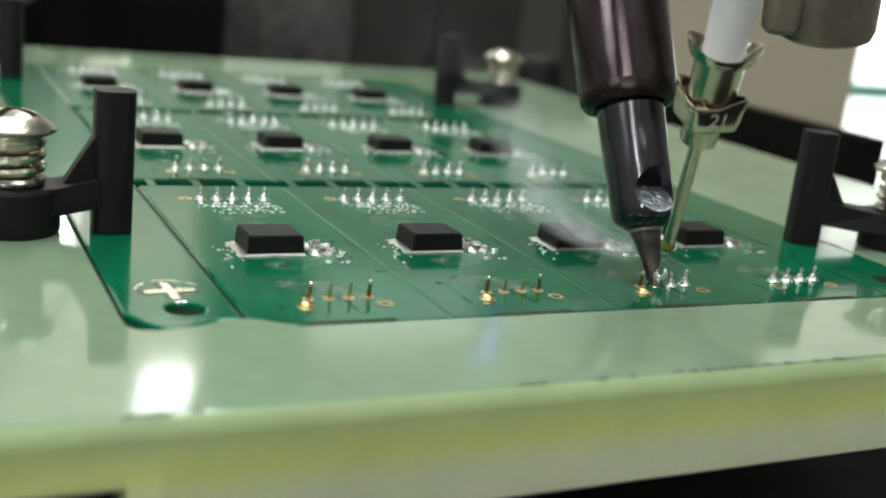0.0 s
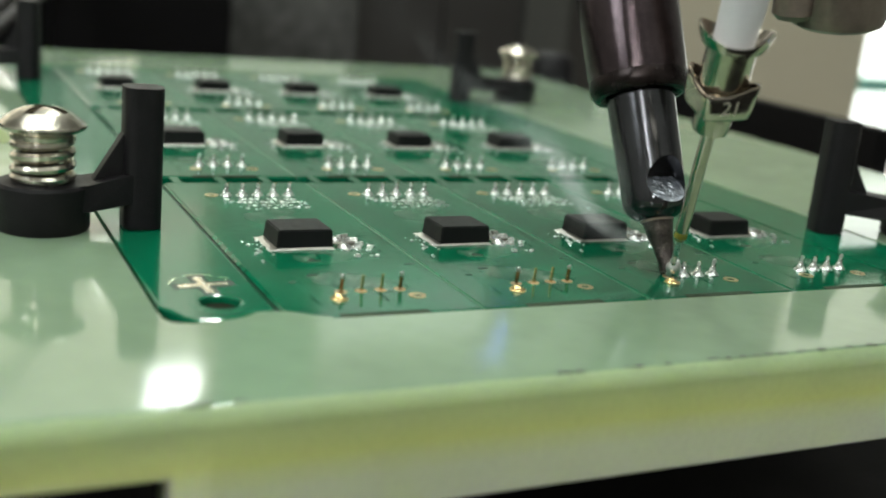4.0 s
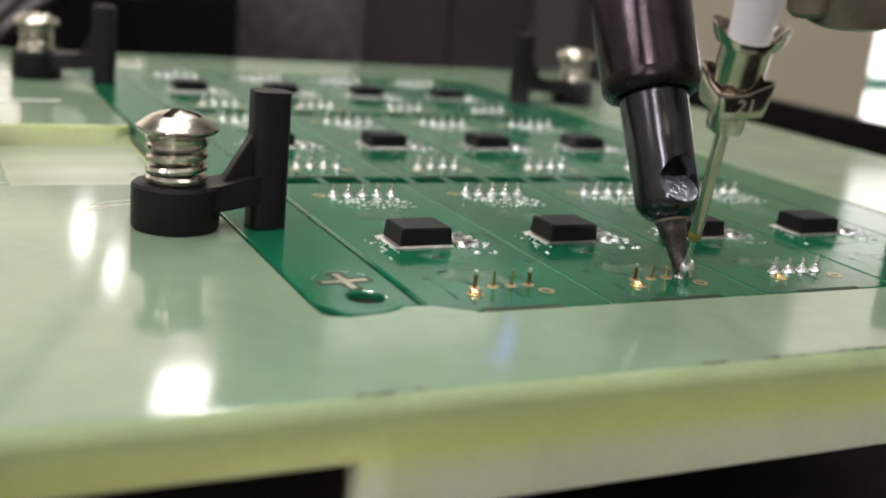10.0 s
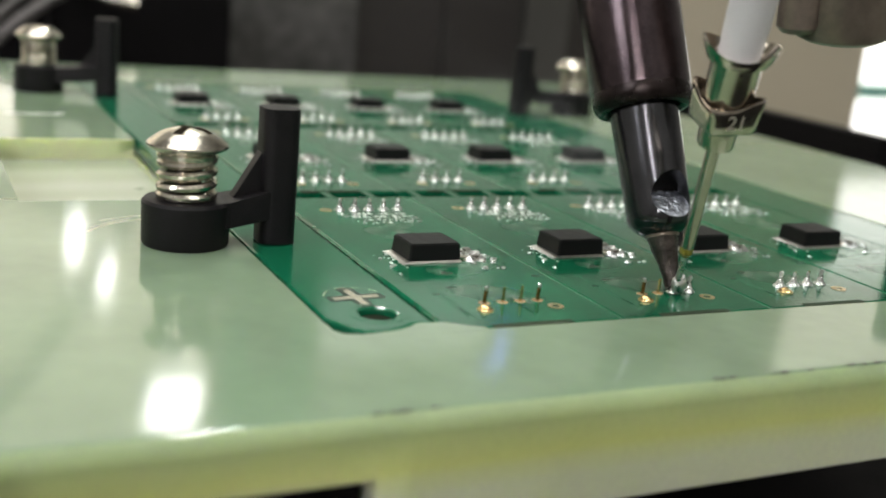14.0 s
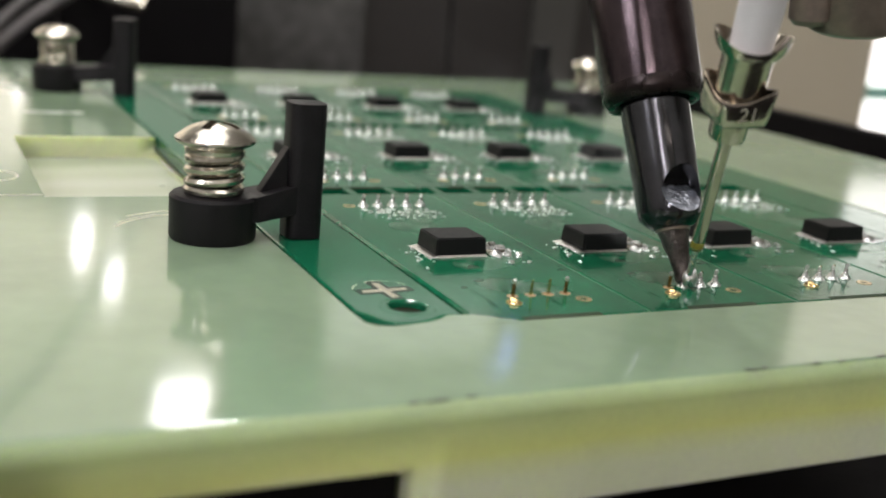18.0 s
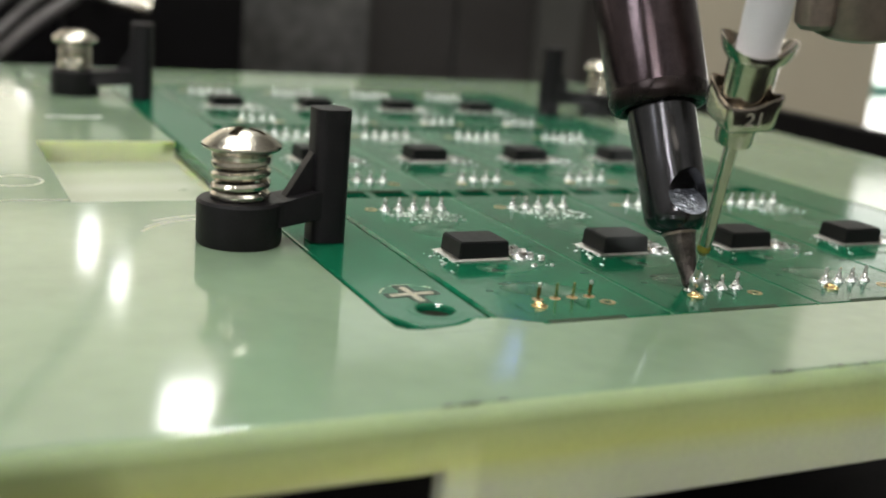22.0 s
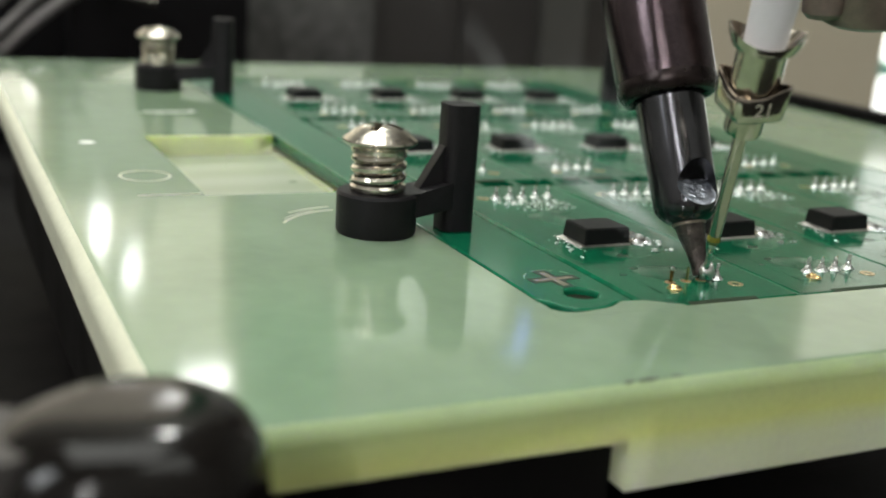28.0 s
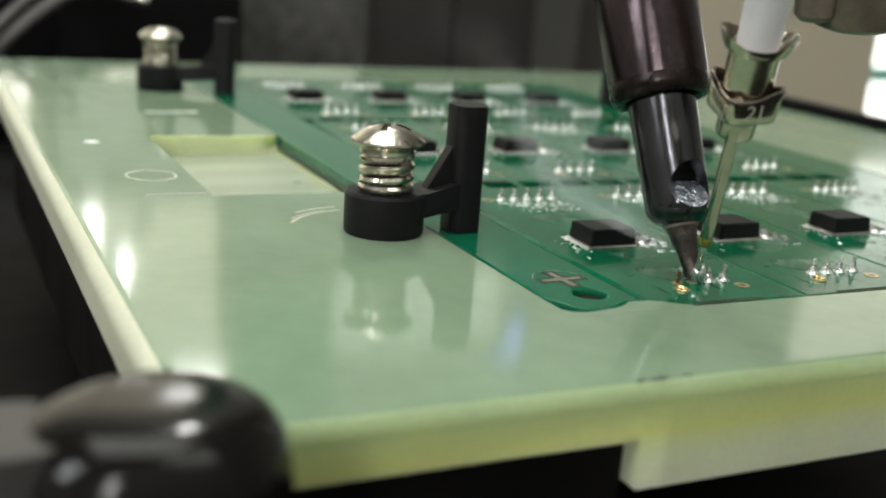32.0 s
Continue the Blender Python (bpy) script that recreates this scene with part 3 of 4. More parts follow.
def solder_cone(h=1.5, r=0.78):
    prof = [(r, -0.25), (r, 0.02), (r * 0.72, 0.2), (r * 0.45, 0.55), (r * 0.3, 0.95), (r * 0.27, h * 0.85), (r * 0.2, h), (0, h + 0.1)]
    return lathe(bmesh.new(), prof, 10)


def pin_mesh():
    bm = box(bmesh.new(), -0.13, -0.13, -0.4, 0.13, 0.13, 1.6)
    for v in bm.verts:
        if v.co.z > 1:
            v.co.x = v.co.x * 0.8 + 0.12
            v.co.y = v.co.y * 0.8
    return bm


def stout_pin():
    return tube(bmesh.new(), [(0, 0, -0.4), (0.02, 0, 0.7), (0.08, 0, 1.5)], 0.2, 8)


def pin_tip():
    return lathe(bmesh.new(), [(0.2, 1.3), (0.25, 1.5), (0.2, 1.7), (0, 1.8)], 8, Matrix.Translation((0.08, 0, 0)))


shared = {}


def piece(name, make, mat, parent, at, turn=0.0, label="", smooth=False):
    key = (name, mat.name)
    if key not in shared:
        ob = part(name, make(), mat, parent, label, at, smooth)
        ob.rotation_euler = (0, 0, turn)
        shared[key] = ob
        return ob
    ob = again(name, shared[key], parent, at, turn)
    if label:
        tagged(ob, label)
    return ob


def chip_body():
    bm = bmesh.new()
    prism(bm, [(-3.1, -2.6), (3.1, -2.6), (3.1, 2.6), (-3.1, 2.6)], 0.15, 2.15)
    for v in bm.verts:
        if v.co.z > 1:
            v.co.x *= 0.95
            v.co.y *= 0.94
    bmesh.ops.bevel(bm, geom=list(bm.edges), offset=0.14, segments=2, affect="EDGES")
    return bm


def chip_tab():
    """Solder that climbs from a wide pad to the foot of the chip, uneven all round."""
    bm = bmesh.new()
    rows = []
    for k, (x0, y0, x1, y1, z) in enumerate(((-3.95, -2.72, 3.3, 2.7, 0.02), (-3.5, -2.65, 3.2, 2.65, 0.12), (-3.05, -2.55, 3.05, 2.55, 0.26))):
        ring_pts = []
        for i in range(48):
            u = i / 12
            e, f = int(u), u - int(u)
            x, y = ((x0 + (x1 - x0) * f, y0), (x1, y0 + (y1 - y0) * f), (x1 - (x1 - x0) * f, y1), (x0, y1 - (y1 - y0) * f))[e]
            n = noise.noise(Vector((x * 1.9, y * 1.9, k * 3.1)))
            grow = 1 + (0.10 if x < -3.2 else 0.03) * n * (2 - k) / 2
            ring_pts.append(bm.verts.new((x * grow, y * grow, max(0.02, z * (1 + 0.5 * n)))))
        rows.append(ring_pts)
    for p, q in zip(rows, rows[1:]):
        for i in range(48):
            bm.faces.new((p[i], p[(i + 1) % 48], q[(i + 1) % 48], q[i]))
    bm.faces.new(rows[0][::-1])
    bm.faces.new(rows[-1])
    return bm


def lead_blob():
    """Lumpy solder at the end of a lead."""
    bm = lathe(bmesh.new(), [(0.75, 0.0), (0.7, 0.2), (0.45, 0.42), (0, 0.5)], 12)
    for v in bm.verts:
        v.co.x = v.co.x * 1.3 + 0.25 * noise.noise(v.co * 1.7)
        v.co.z *= 1 + 0.4 * noise.noise(v.co * 2.1)
    return bm


def gilt_blob():
    """A lump of bright metal on a test pad."""
    bm = lathe(bmesh.new(), [(1.0, 0.0), (0.9, 0.16), (0.55, 0.34), (0, 0.42)], 16)
    for v in bm.verts:
        n = noise.noise(v.co * 1.8 + Vector((5, 2, 0)))
        v.co.x, v.co.y, v.co.z = v.co.x * (0.72 + 0.3 * n), v.co.y * (0.75 + 0.3 * n), v.co.z * (1.2 + 0.6 * n)
    return bm


def ring_pad():
    return lathe(bmesh.new(), [(0.62, 0.0), (0.6, 0.05), (0.3, 0.05)], 12)


def oval_pad():
    return ring(bmesh.new(), 0, 0, 0.42, 0.42, 0.0, 0.06, 20)


def board_outline():
    bm = prism(bmesh.new(), rounded(0.012, 0, PITCH - 0.012, 52.8, 0.4, 2), -1.6, 0)
    rim = [e for e in bm.edges if all(v.co.z > -0.1 for v in e.verts)]
    bmesh.ops.bevel(bm, geom=rim, offset=0.28, segments=1, affect="EDGES")
    return bm


def smd():
    return box(bmesh.new(), -0.5, -0.32, 0.05, 0.5, 0.32, 0.5)


def smd_end():
    bm = box(bmesh.new(), -0.95, -0.4, 0.0, -0.48, 0.4, 0.45)
    return box(bm, 0.48, -0.4, 0.0, 0.95, 0.4, 0.45)


def right_lead():
    return box(bmesh.new(), 3.05, -0.4, 0.0, 4.4, 0.4, 0.42)


def specks():
    r = random.Random(7)
    bm = bmesh.new()
    for k in range(110):
        x, y = r.choice(((r.gauss(7.3, 1.0), r.gauss(15.2, 1.3)), (r.uniform(-4.6, -2.6), r.uniform(10, 19)), (r.gauss(7.0, 1.2), r.gauss(15.0, 1.6)), (r.uniform(-1.5, 8), r.uniform(31.5, 37))))
        s = r.uniform(0.1, 0.3) * (1.5 if x > 5 and y < 20 else 1)
        lathe(bm, [(s, 0.0), (s * 0.8, s * 0.5), (0, s * 0.7)], 6, Matrix.Translation((x, y, 0)))
    return bm


def silk():
    r = random.Random(11)
    bm = bmesh.new()
    for row, (x0, x1, n) in enumerate(((-1.4, 7.5, 12), (-1.0, 7.8, 13), (-1.4, 6.5, 9), (0.5, 7.0, 7))):
        y = 36.3 - 1.5 * row
        for k in range(n):
            x = x0 + (x1 - x0) * k / n
            if r.random() < 0.75:
                box(bm, x, y, 0.0, x + 0.45, y + r.choice((0.22, 0.5, 0.8)), 0.012)
    return bm


def dark_marks():
    bm = bmesh.new()
    for x, y, w, h in ((0.0, 9.9, 1.5, 0.5), (-1.6, 5.2, 1.2, 0.4), (-4.0, 3.2, 0.8, 0.5), (9.8, 7.6, 1.2, 0.5), (0.4, 10.2, 0.6, 0.8)):
        prism(bm, rounded(x, y, x + w, y + h, min(w, h) * 0.3, 2), 0.0, 0.014)
    return bm


def traces():
    r = random.Random(5)
    bm = bmesh.new()
    for k in range(26):
        x, y = r.uniform(-5.5, 10.0), r.uniform(-4, 42)
        w = r.choice((0.25, 0.25, 0.4, 0.9))
        for leg in range(r.choice((1, 2, 3))):
            d = r.choice(((1, 0), (0, 1), (0, 1), (0.7, 0.7), (0, -1)))
            n = r.uniform(2, 9)
            x2, y2 = min(max(x + d[0] * n, -6), 10.8), min(max(y + d[1] * n, -5.5), 44.5)
            if abs(x2 - x) + abs(y2 - y) < 0.5:
                continue
            v = Vector((x2 - x, y2 - y)).normalized() * w / 2
            prism(bm, [(x - v.y, y + v.x), (x + v.y, y - v.x), (x2 + v.y, y2 - v.x), (x2 - v.y, y2 + v.x)], 0.0, 0.008)
            x, y = x2, y2
    bmesh.ops.recalc_face_normals(bm, faces=bm.faces)
    return bm


def residue():
    r = random.Random(21)
    outline = [(5.4 * math.cos(a) * r.uniform(0.85, 1), 3.0 * math.sin(a) * r.uniform(0.85, 1)) for a in [i * math.pi / 12 for i in range(24)]]
    return prism(bmesh.new(), outline, 0.004, 0.018)


def front_strip():
    return box(bmesh.new(), 4.6, 0.05, -0.3, 13.2, 0.8, 0.012)


moving_solder = {}
for r in range(3):
    for c in range(4):
        b = piece("circuit_board", board_outline, MASK, panel, (-7.0 + c * PITCH, -6.8 + r * ROW, 0))
        ox, oy = 7.0, 6.8
        piece("chip", chip_body, CHIP, b, (ox + 1.2, oy + 16.6, 0), smooth=True)
        piece("thermal_pad", chip_tab, TINNED, b, (ox + 1.2, oy + 16.6, 0), label="uneven bright solder round the foot of the chip", smooth=True)
        for sy in (-1.6, 0.7):
            piece("chip_lead", right_lead, STEEL, b, (ox + 1.2, oy + 16.6 + sy, 0), label="tinned chip lead")
            piece("lead_joint", lead_blob, SOLDER, b, (ox + 5.7, oy + 16.4 + 1.1 * sy, 0), sy, label="lump of bright solder on a chip lead", smooth=True)
        for sx, sy, st in ((6.4, 14.9, 0.2), (6.9, 17.6, 1.4)):
            piece("resistor", smd, GREYBODY, b, (ox + sx, oy + sy, 0), st)
            piece("resistor_cap", smd_end, SOLDER, b, (ox + sx, oy + sy, 0), st, label="tinned ends of a small part")
        tagged(piece("solder_speck", specks, SOLDER, b, (ox, oy, 0)), kind="stuff")
        tagged(piece("silkscreen", silk, SILK, b, (ox, oy, 0), label="white printed marks"), kind="stuff")
        tagged(piece("mask_opening", dark_marks, DARKMASK, b, (ox, oy, 0), label="dark marks in the solder mask"), kind="stuff")
        tagged(piece("copper_trace", traces, TRACE, b, (ox, oy, 0), label="raised copper traces under green mask"), kind="stuff")
        for fx, fy in ((2.6, 2.6), (3.6, 12.2), (2.2, 26.0), (4.5, 34.0)):
            piece("flux_residue", residue, RESIDUE, b, (ox + fx, oy + fy, 0), fx, label="thin milky film of flux residue")
        piece("routed_edge", front_strip, LAMINATE, b, (0, 0, 0), label="bare routed laminate edge")
        for k in range(4):
            px = ox + k * PIN
            if k in (0, 3):
                piece("pin", stout_pin, BRONZE, b, (px, oy, 0), label="dark oxidised header pin")
                piece("pin_tip", pin_tip, SOLDER, b, (px, oy, 0), label="bright pin tip", smooth=True)
            else:
                piece("pin", pin_mesh, GOLD, b, (px, oy, 0), label="gilt header pin")
            piece("pad", ring_pad, PAD, b, (px, oy, 0), label="gilt ring pad")
            s = piece("solder_joint", solder_cone, SOLDER, b, (px, oy, 0), label="bright solder cone", smooth=True)
            if r == 0 and (c < 2 or (c == 2 and k < 2)):
                moving_solder[(c, k)] = s
        for k in range(5):
            px = ox - 0.8 + k * PIN
            piece("pin", pin_mesh, GOLD, b, (px, oy + 38.65, 0))
            piece("solder_joint", solder_cone, SOLDER, b, (px, oy + 38.65, 0), label="bright solder cone", smooth=True)
        if r == 0 and c < 3:
            piece("gilt_lump", gilt_blob, GOLD, b, (ox - 0.9, oy - 1.9, 0), label="bright gilt lump on a test pad", smooth=True)
        for px, py in ((-0.9, -2.0), (6.9, -2.1), (-2.6, 38.9)):
            piece("test_pad", oval_pad, PAD, b, (ox + px, oy + py, 0), label="gilt oval pad")


# slots between the rows of boards, with break-off bridges
for r in range(2):
    y0 = -6.8 + 52.8 + r * ROW
    # dark strip: the slot's depth shade is put into its colour
    part("slot_shade", box(bmesh.new(), -7, y0 + 0.02, -1.6, 68, y0 + 3.44, -1.1), HOLESHADE, panel, "dark strip painting the shade down in the routed slot")
    for c in range(4):
        for dx in (1.4, 7.2, 13.2):
            x = -7 + c * PITCH + dx
            part("bridge", box(bmesh.new(), x, y0 + 0.02, -1.09, x + 1.1, y0 + 3.44, -0.02), MASK, panel)

# pale scored lines between neighbouring boards
for r in range(3):
    for c in range(1, 4):
        x, y = -7 + c * PITCH, -6.8 + r * ROW
        part("score_line", box(bmesh.new(), x - 0.13, y + 0.3, -0.4, x + 0.13, y + 52.5, -0.09), SCORE, panel, "pale laminate in the scored line between boards")

# fiducial cross and tooling hole on the left rail
bm = box(bmesh.new(), -2.9, -0.82, 0, 2.9, 0.82, 0.012)
box(bm, -0.82, -2.9, 0.0005, 0.82, 2.9, 0.0125)
bmesh.ops.rotate(bm, matrix=Matrix.Rotation(radians(4), 3, "Z"), verts=bm.verts)
part("cross_window", bm, DARKMASK, panel, "dark opening in the mask round the cross", (-12.0, 3.8, 0))
bm = box(bmesh.new(), -2.35, -0.38, 0.0126, 2.35, 0.38, 0.04)
box(bm, -0.38, -2.35, 0.0136, 0.38, 2.35, 0.041)
bmesh.ops.rotate(bm, matrix=Matrix.Rotation(radians(4), 3, "Z"), verts=bm.verts)
part("fiducial_cross", bm, GILT, panel, "gilt cross mark", (-12.0, 3.8, 0))
# shallow floor, coloured dark to paint the hole's depth shade
part("tooling_hole", lathe(bmesh.new(), [(1.74, -1.6), (1.74, -0.7), (0, -0.7)], 28), HOLESHADE, panel, "dark floor painting the shade in the drilled tooling hole", (-11.7, -1.1, 0))
for a0, a1 in ((62, 112), (128, 165), (28, 48)):
    part("fiducial_arc", ring(bmesh.new(), -12.0, 3.8, 3.0, 0.17, 0, 0.02, 14, a0, a1), GILT, panel)
part("hole_ring", ring(bmesh.new(), -11.7, -1.1, 2.5, 0.28, 0, 0.02, 30, 100, 330), TRACE, panel)
# no drilling here: a dark disc on the rail paints the shaded hole
part("tooling_hole", lathe(bmesh.new(), [(1.75, 0.0), (1.72, 0.02), (0, 0.02)], 28), HOLESHADE, panel, "flat dark disc painting the shade of the tooling hole", (73.2, -1.1, 0))


# ---- clamps ----
def clamp(at, turn, label, L=9.4):
    """A hold-down clamp on its spring-loaded screw; the post reaches along +x."""
    t = thing("board_clamp", at, label, "clamp", "clamps holding the board panel")
    part("foot", lathe(bmesh.new(), [(4.5, 0.12), (4.64, 0.4), (4.68, 4.7), (4.4, 5.0)], 40), BLACKPOM, t, smooth=True)
    bm = bmesh.new()
    sides = []
    for y in (-2.0, 2.0):
        sides.append([bm.verts.new((x, y * w, z)) for x, z, w in ((0, 2.2, 2.1), (4.2, 2.2, 1.35), (L - 0.5, 2.9, 1.0), (L - 0.5, 6.1, 1.0), (4.2, 5.05, 1.35), (0, 5.05, 2.1))])
    bm.faces.new(sides[0])
    bm.faces.new(sides[1][::-1])
    for k in range(6):
        bm.faces.new((sides[0][k], sides[1][k], sides[1][(k + 1) % 6], sides[0][(k + 1) % 6]))
    bmesh.ops.recalc_face_normals(bm, faces=bm.faces)
    part("arm", bm, BLACKPOM, t, bevel=0.15)
    bm = bmesh.new()
    vs = []
    for y in (-0.9, 0.9):
        vs.append([bm.verts.new(q) for q in ((L - 4.7, y, 5.0), (L - 1.0, y, 5.6), (L - 1.0, y, 10.4), (L - 1.6, y, 10.1))])
    bm.faces.new(vs[0])
    bm.faces.new(vs[1][::-1])
    for k in range(4):
        bm.faces.new((vs[0][k], vs[1][k], vs[1][(k + 1) % 4], vs[0][(k + 1) % 4]))
    bmesh.ops.recalc_face_normals(bm, faces=bm.faces)
    part("gusset", bm, BLACKPOM, t, bevel=0.12)
    part("post", prism(bmesh.new(), rounded(L - 1.55, -2.1, L + 2.5, 2.1, 1.2, 4), 0.12, 15.0), BLACKPOM, t, smooth=True, bevel=0.5)
    head = lathe(bmesh.new(), [(1.6, 4.0), (1.6, 9.7), (2.9, 9.9), (4.15, 10.55), (4.33, 10.8), (4.3, 11.0), (3.8, 11.4), (2.9, 12.1), (2.0, 12.5), (1.0, 12.7), (0, 12.75)], 36)
    cross = box(bmesh.new(), -2.6, -0.5, 11.3, 2.6, 0.5, 14)
    box(cross, -0.5, -2.6, 11.3, 0.5, 2.6, 14)
    bmesh.ops.rotate(cross, matrix=Matrix.Rotation(0.9, 3, "Z"), verts=cross.verts)
    part("screw", carve(head, cross), STEEL, t, "nickel cross-head screw", smooth=True)
    bm = bmesh.new()
    turns = 5.0
    pts = [(2.75 * math.cos(a), 2.75 * math.sin(a), 5.45 + 4.25 * min(1, max(0, (a - 5) / (turns * 2 * math.pi - 10)))) for a in [turns * 2 * math.pi * i / 110 for i in range(111)]]
    tube(bm, pts, 0.52, 8)
    part("spring", bm, STEEL, t, "coiled steel spring", smooth=True)
    t.rotation_euler = (0, 0, turn)
    return t


clamps = [clamp((-23.6, 25.0, 0), 0.0, "black plastic clamp with nickel screw and spring pressing the board edge"),
          clamp((-26.2, 141.0, 0), radians(-22), "black plastic clamp with nickel screw and spring pressing the board edge", 12.6),
          clamp((87.7, 11.8, 0), math.pi - 0.3, "black plastic clamp with a long arm, nickel screw and spring", 12.85),
          clamp((88.5, 127.5, 0), math.pi + 0.1, "black plastic clamp with a long arm, nickel screw and spring", 14.1)]


# ---- knobs at the fixture's corners ----
def knob(at, lever, skin):
    t = thing("clamping_knob", at, "shiny black plastic clamping knob at the plate corner", "knob", "knobs of the fixture")
    bm = lathe(bmesh.new(), [(6.7, -0.6), (7.05, -0.5)] + [(7.15 * math.cos(radians(a)) ** 0.46, 1.1 + 6.85 * math.sin(radians(a)) ** 0.71) for a in range(3, 90, 6)] + [(0, 7.95)], 56)
    for v in bm.verts:
        if v.co.x < 0 and lever:
            v.co.x *= 1.26
    part("skirt", lathe(bmesh.new(), [(6.5, -30), (6.8, -28), (6.98, -0.45)], 48), BLACK, t, "matt black skirt of the knob", smooth=True)
    part("cap", bm, skin, t, smooth=True)
    if lever:
        bar = prism(bmesh.new(), rounded(-24, -3.6, -6.0, 3.6, 1.2), 1.5, 6.9)
        bmesh.ops.bevel(bar, geom=[e for e in bar.edges if e.calc_face_angle(0) > 0.6], offset=0.8, segments=3, profile=0.6, affect="EDGES")
        slot = prism(bmesh.new(), rounded(-30, -6, -9.2, 6, 0.8), 3.5, 4.7)
        part("lever", carve(bar, slot), LEVER, t, "worn grey slotted lever of the knob", smooth=True)
        part("stem", prism(bmesh.new(), rounded(-10.4, -1.6, -8.6, 1.6, 0.6), -30, 1.6), KNOB, t, "black stem under the lever", smooth=True)
    return t


knobs = [knob((-60.65, -34.2, 0), True, KNOB), knob((141, 199, -2.6), False, BLACKPOM)]

# ---- soldering head ----
TIP = Vector((39.8, 0.45, 0.5))
RIM = Vector((39.0, 9.0, 18.5))
iron = thing("soldering_iron", TIP, "black soldering iron with a tinned notch above its burnt tip", "soldering iron")
FOOT = Vector((-0.6, 0, 0))
axis = (RIM - TIP - FOOT).normalized()
m = axis_to(FOOT, RIM - TIP)
bm = lathe(bmesh.new(), [(0, -0.2), (0.88, -0.05), (0.95, 0.4), (0.95, 1.0), (1.0, 1.7), (1.08, 2.4), (1.2, 3.1), (1.34, 3.8), (1.48, 4.5), (1.62, 5.1), (1.74, 5.7)], 28, m)
for v in bm.verts:
    v.co.x += 0.6 * (1 - max(0, min(1, (v.co - FOOT).dot(axis) / 5.7)))
    v.co += Vector((noise.noise(v.co * 0.9), noise.noise(v.co * 0.9 + Vector((4, 0, 0))), 0)) * 0.16 + Vector((noise.noise(v.co * 2.7), noise.noise(v.co * 2.7 + Vector((4, 0, 0))), 0)) * 0.1
part("tip", bm, CHARRED, iron, "burnt tapered iron tip", smooth=True)
part("tip_collar", lathe(bmesh.new(), [(1.5, 5.3), (1.82, 5.4), (1.86, 5.6), (1.7, 5.8)], 28, m), DARKSTEEL, iron, "dull bright collar above the burnt tip", smooth=True)
solid = lathe(bmesh.new(), [(1.6, 5.55), (2.3, 5.8), (3.05, 6.5), (3.35, 7.0), (3.48, 7.6), (3.62, 13), (3.78, 21)], 48)
out = Vector((0.0, -1.0, 0.0))
out = (out - axis * out.dot(axis)).normalized()
side = axis.cross(out)
drill = (out + axis * 0.12).normalized()
bore = Matrix.Translation(FOOT + axis * 9.15 + out * 0.9) @ Matrix((side, drill.cross(side), drill)).transposed().to_4x4()
bmesh.ops.transform(solid, matrix=m, verts=solid.verts)
hole = lathe(bmesh.new(), [(2.48, 0), (2.48, 6)], 36, bore)
part("shank", carve(solid, hole), IRONBLACK, iron, "blackened steel bit shank with a drilled hollow", smooth=True)
bm = lathe(bmesh.new(), [(2.17, -0.02)] + [(2.16 * (1 - k / 9), 0.0) for k in range(10)], 36)
for v in bm.verts:
    x, y = v.co.x, v.co.y
    if v.co.z > -0.01:
        skin = math.sqrt(max(0, 3.5 ** 2 - 1.3 * x * x)) - 1.1
        v.co.z = min(skin, 0.1 + 1.9 * min(1, max(0, (0.8 - y) / 2.6)) ** 0.9)
        if y > 1.0:
            v.co.z = -0.6
        v.co.z += 0.12 * noise.noise(Vector((x * 2.6, y * 2.6, 3))) + 0.10 * noise.noise(Vector((x * 7, y * 7, 1)))
bmesh.ops.transform(bm, matrix=bore @ Matrix.Diagonal((1.14, 1.14, 1, 1)), verts=bm.verts)
part("tinned_hollow", bm, CRYSTAL, iron, "silvery frosted solder filling the hollow")
bm = lathe(bmesh.new(), [(5.42, 21.4), (5.5, 22.3), (5.6, 30), (5.85, 60)], 48, m)
sleeve = part("sleeve", bm, SLEEVE, iron, "heat-tinted metal sleeve", smooth=True)
bm = lathe(bmesh.new(), [(3.72, 20.6), (4.0, 19.75), (4.4, 19.35), (4.95, 19.45), (5.35, 19.95), (5.5, 20.6), (5.46, 21.2), (5.43, 21.45), (5.2, 21.5)], 48, m)
part("sleeve_rim", bm, SOOT, iron, "sooty rolled rim of the sleeve", smooth=True)


bm = lathe(bmesh.new(), [(0, -0.55), (0.5, -0.4), (0.78, 0.1), (0.7, 0.7), (0.4, 1.3), (0, 1.6)], 18, Matrix.Translation((-0.1, -0.9, 0.15)) @ Matrix.Diagonal((1.15, 1.1, 1.1, 1)))
for v in bm.verts:
    v.co += Vector((noise.noise(v.co * 1.3), noise.noise(v.co * 1.4 + Vector((9, 0, 0))), noise.noise(v.co * 1.6))) * 0.22
part("molten_solder", bm, SOLDER, iron, "bright drop of molten solder", smooth=True)
NEEDLE = Vector((39.45, -0.5, 0.9))
HUB = Vector((36.65, -7.0, 20.0))
feeder = thing("wire_feed_needle", NEEDLE, "plated metal needle hub guiding solder wire onto the iron tip", "needle")
m = axis_to((0, 0, 0), HUB - NEEDLE)
part("wire", tube(bmesh.new(), [m @ Vector((0, 0, 0)), m @ Vector((0, 0, 4.4))], 0.33, 10), SOLDER, feeder, "dull solder wire", smooth=True)
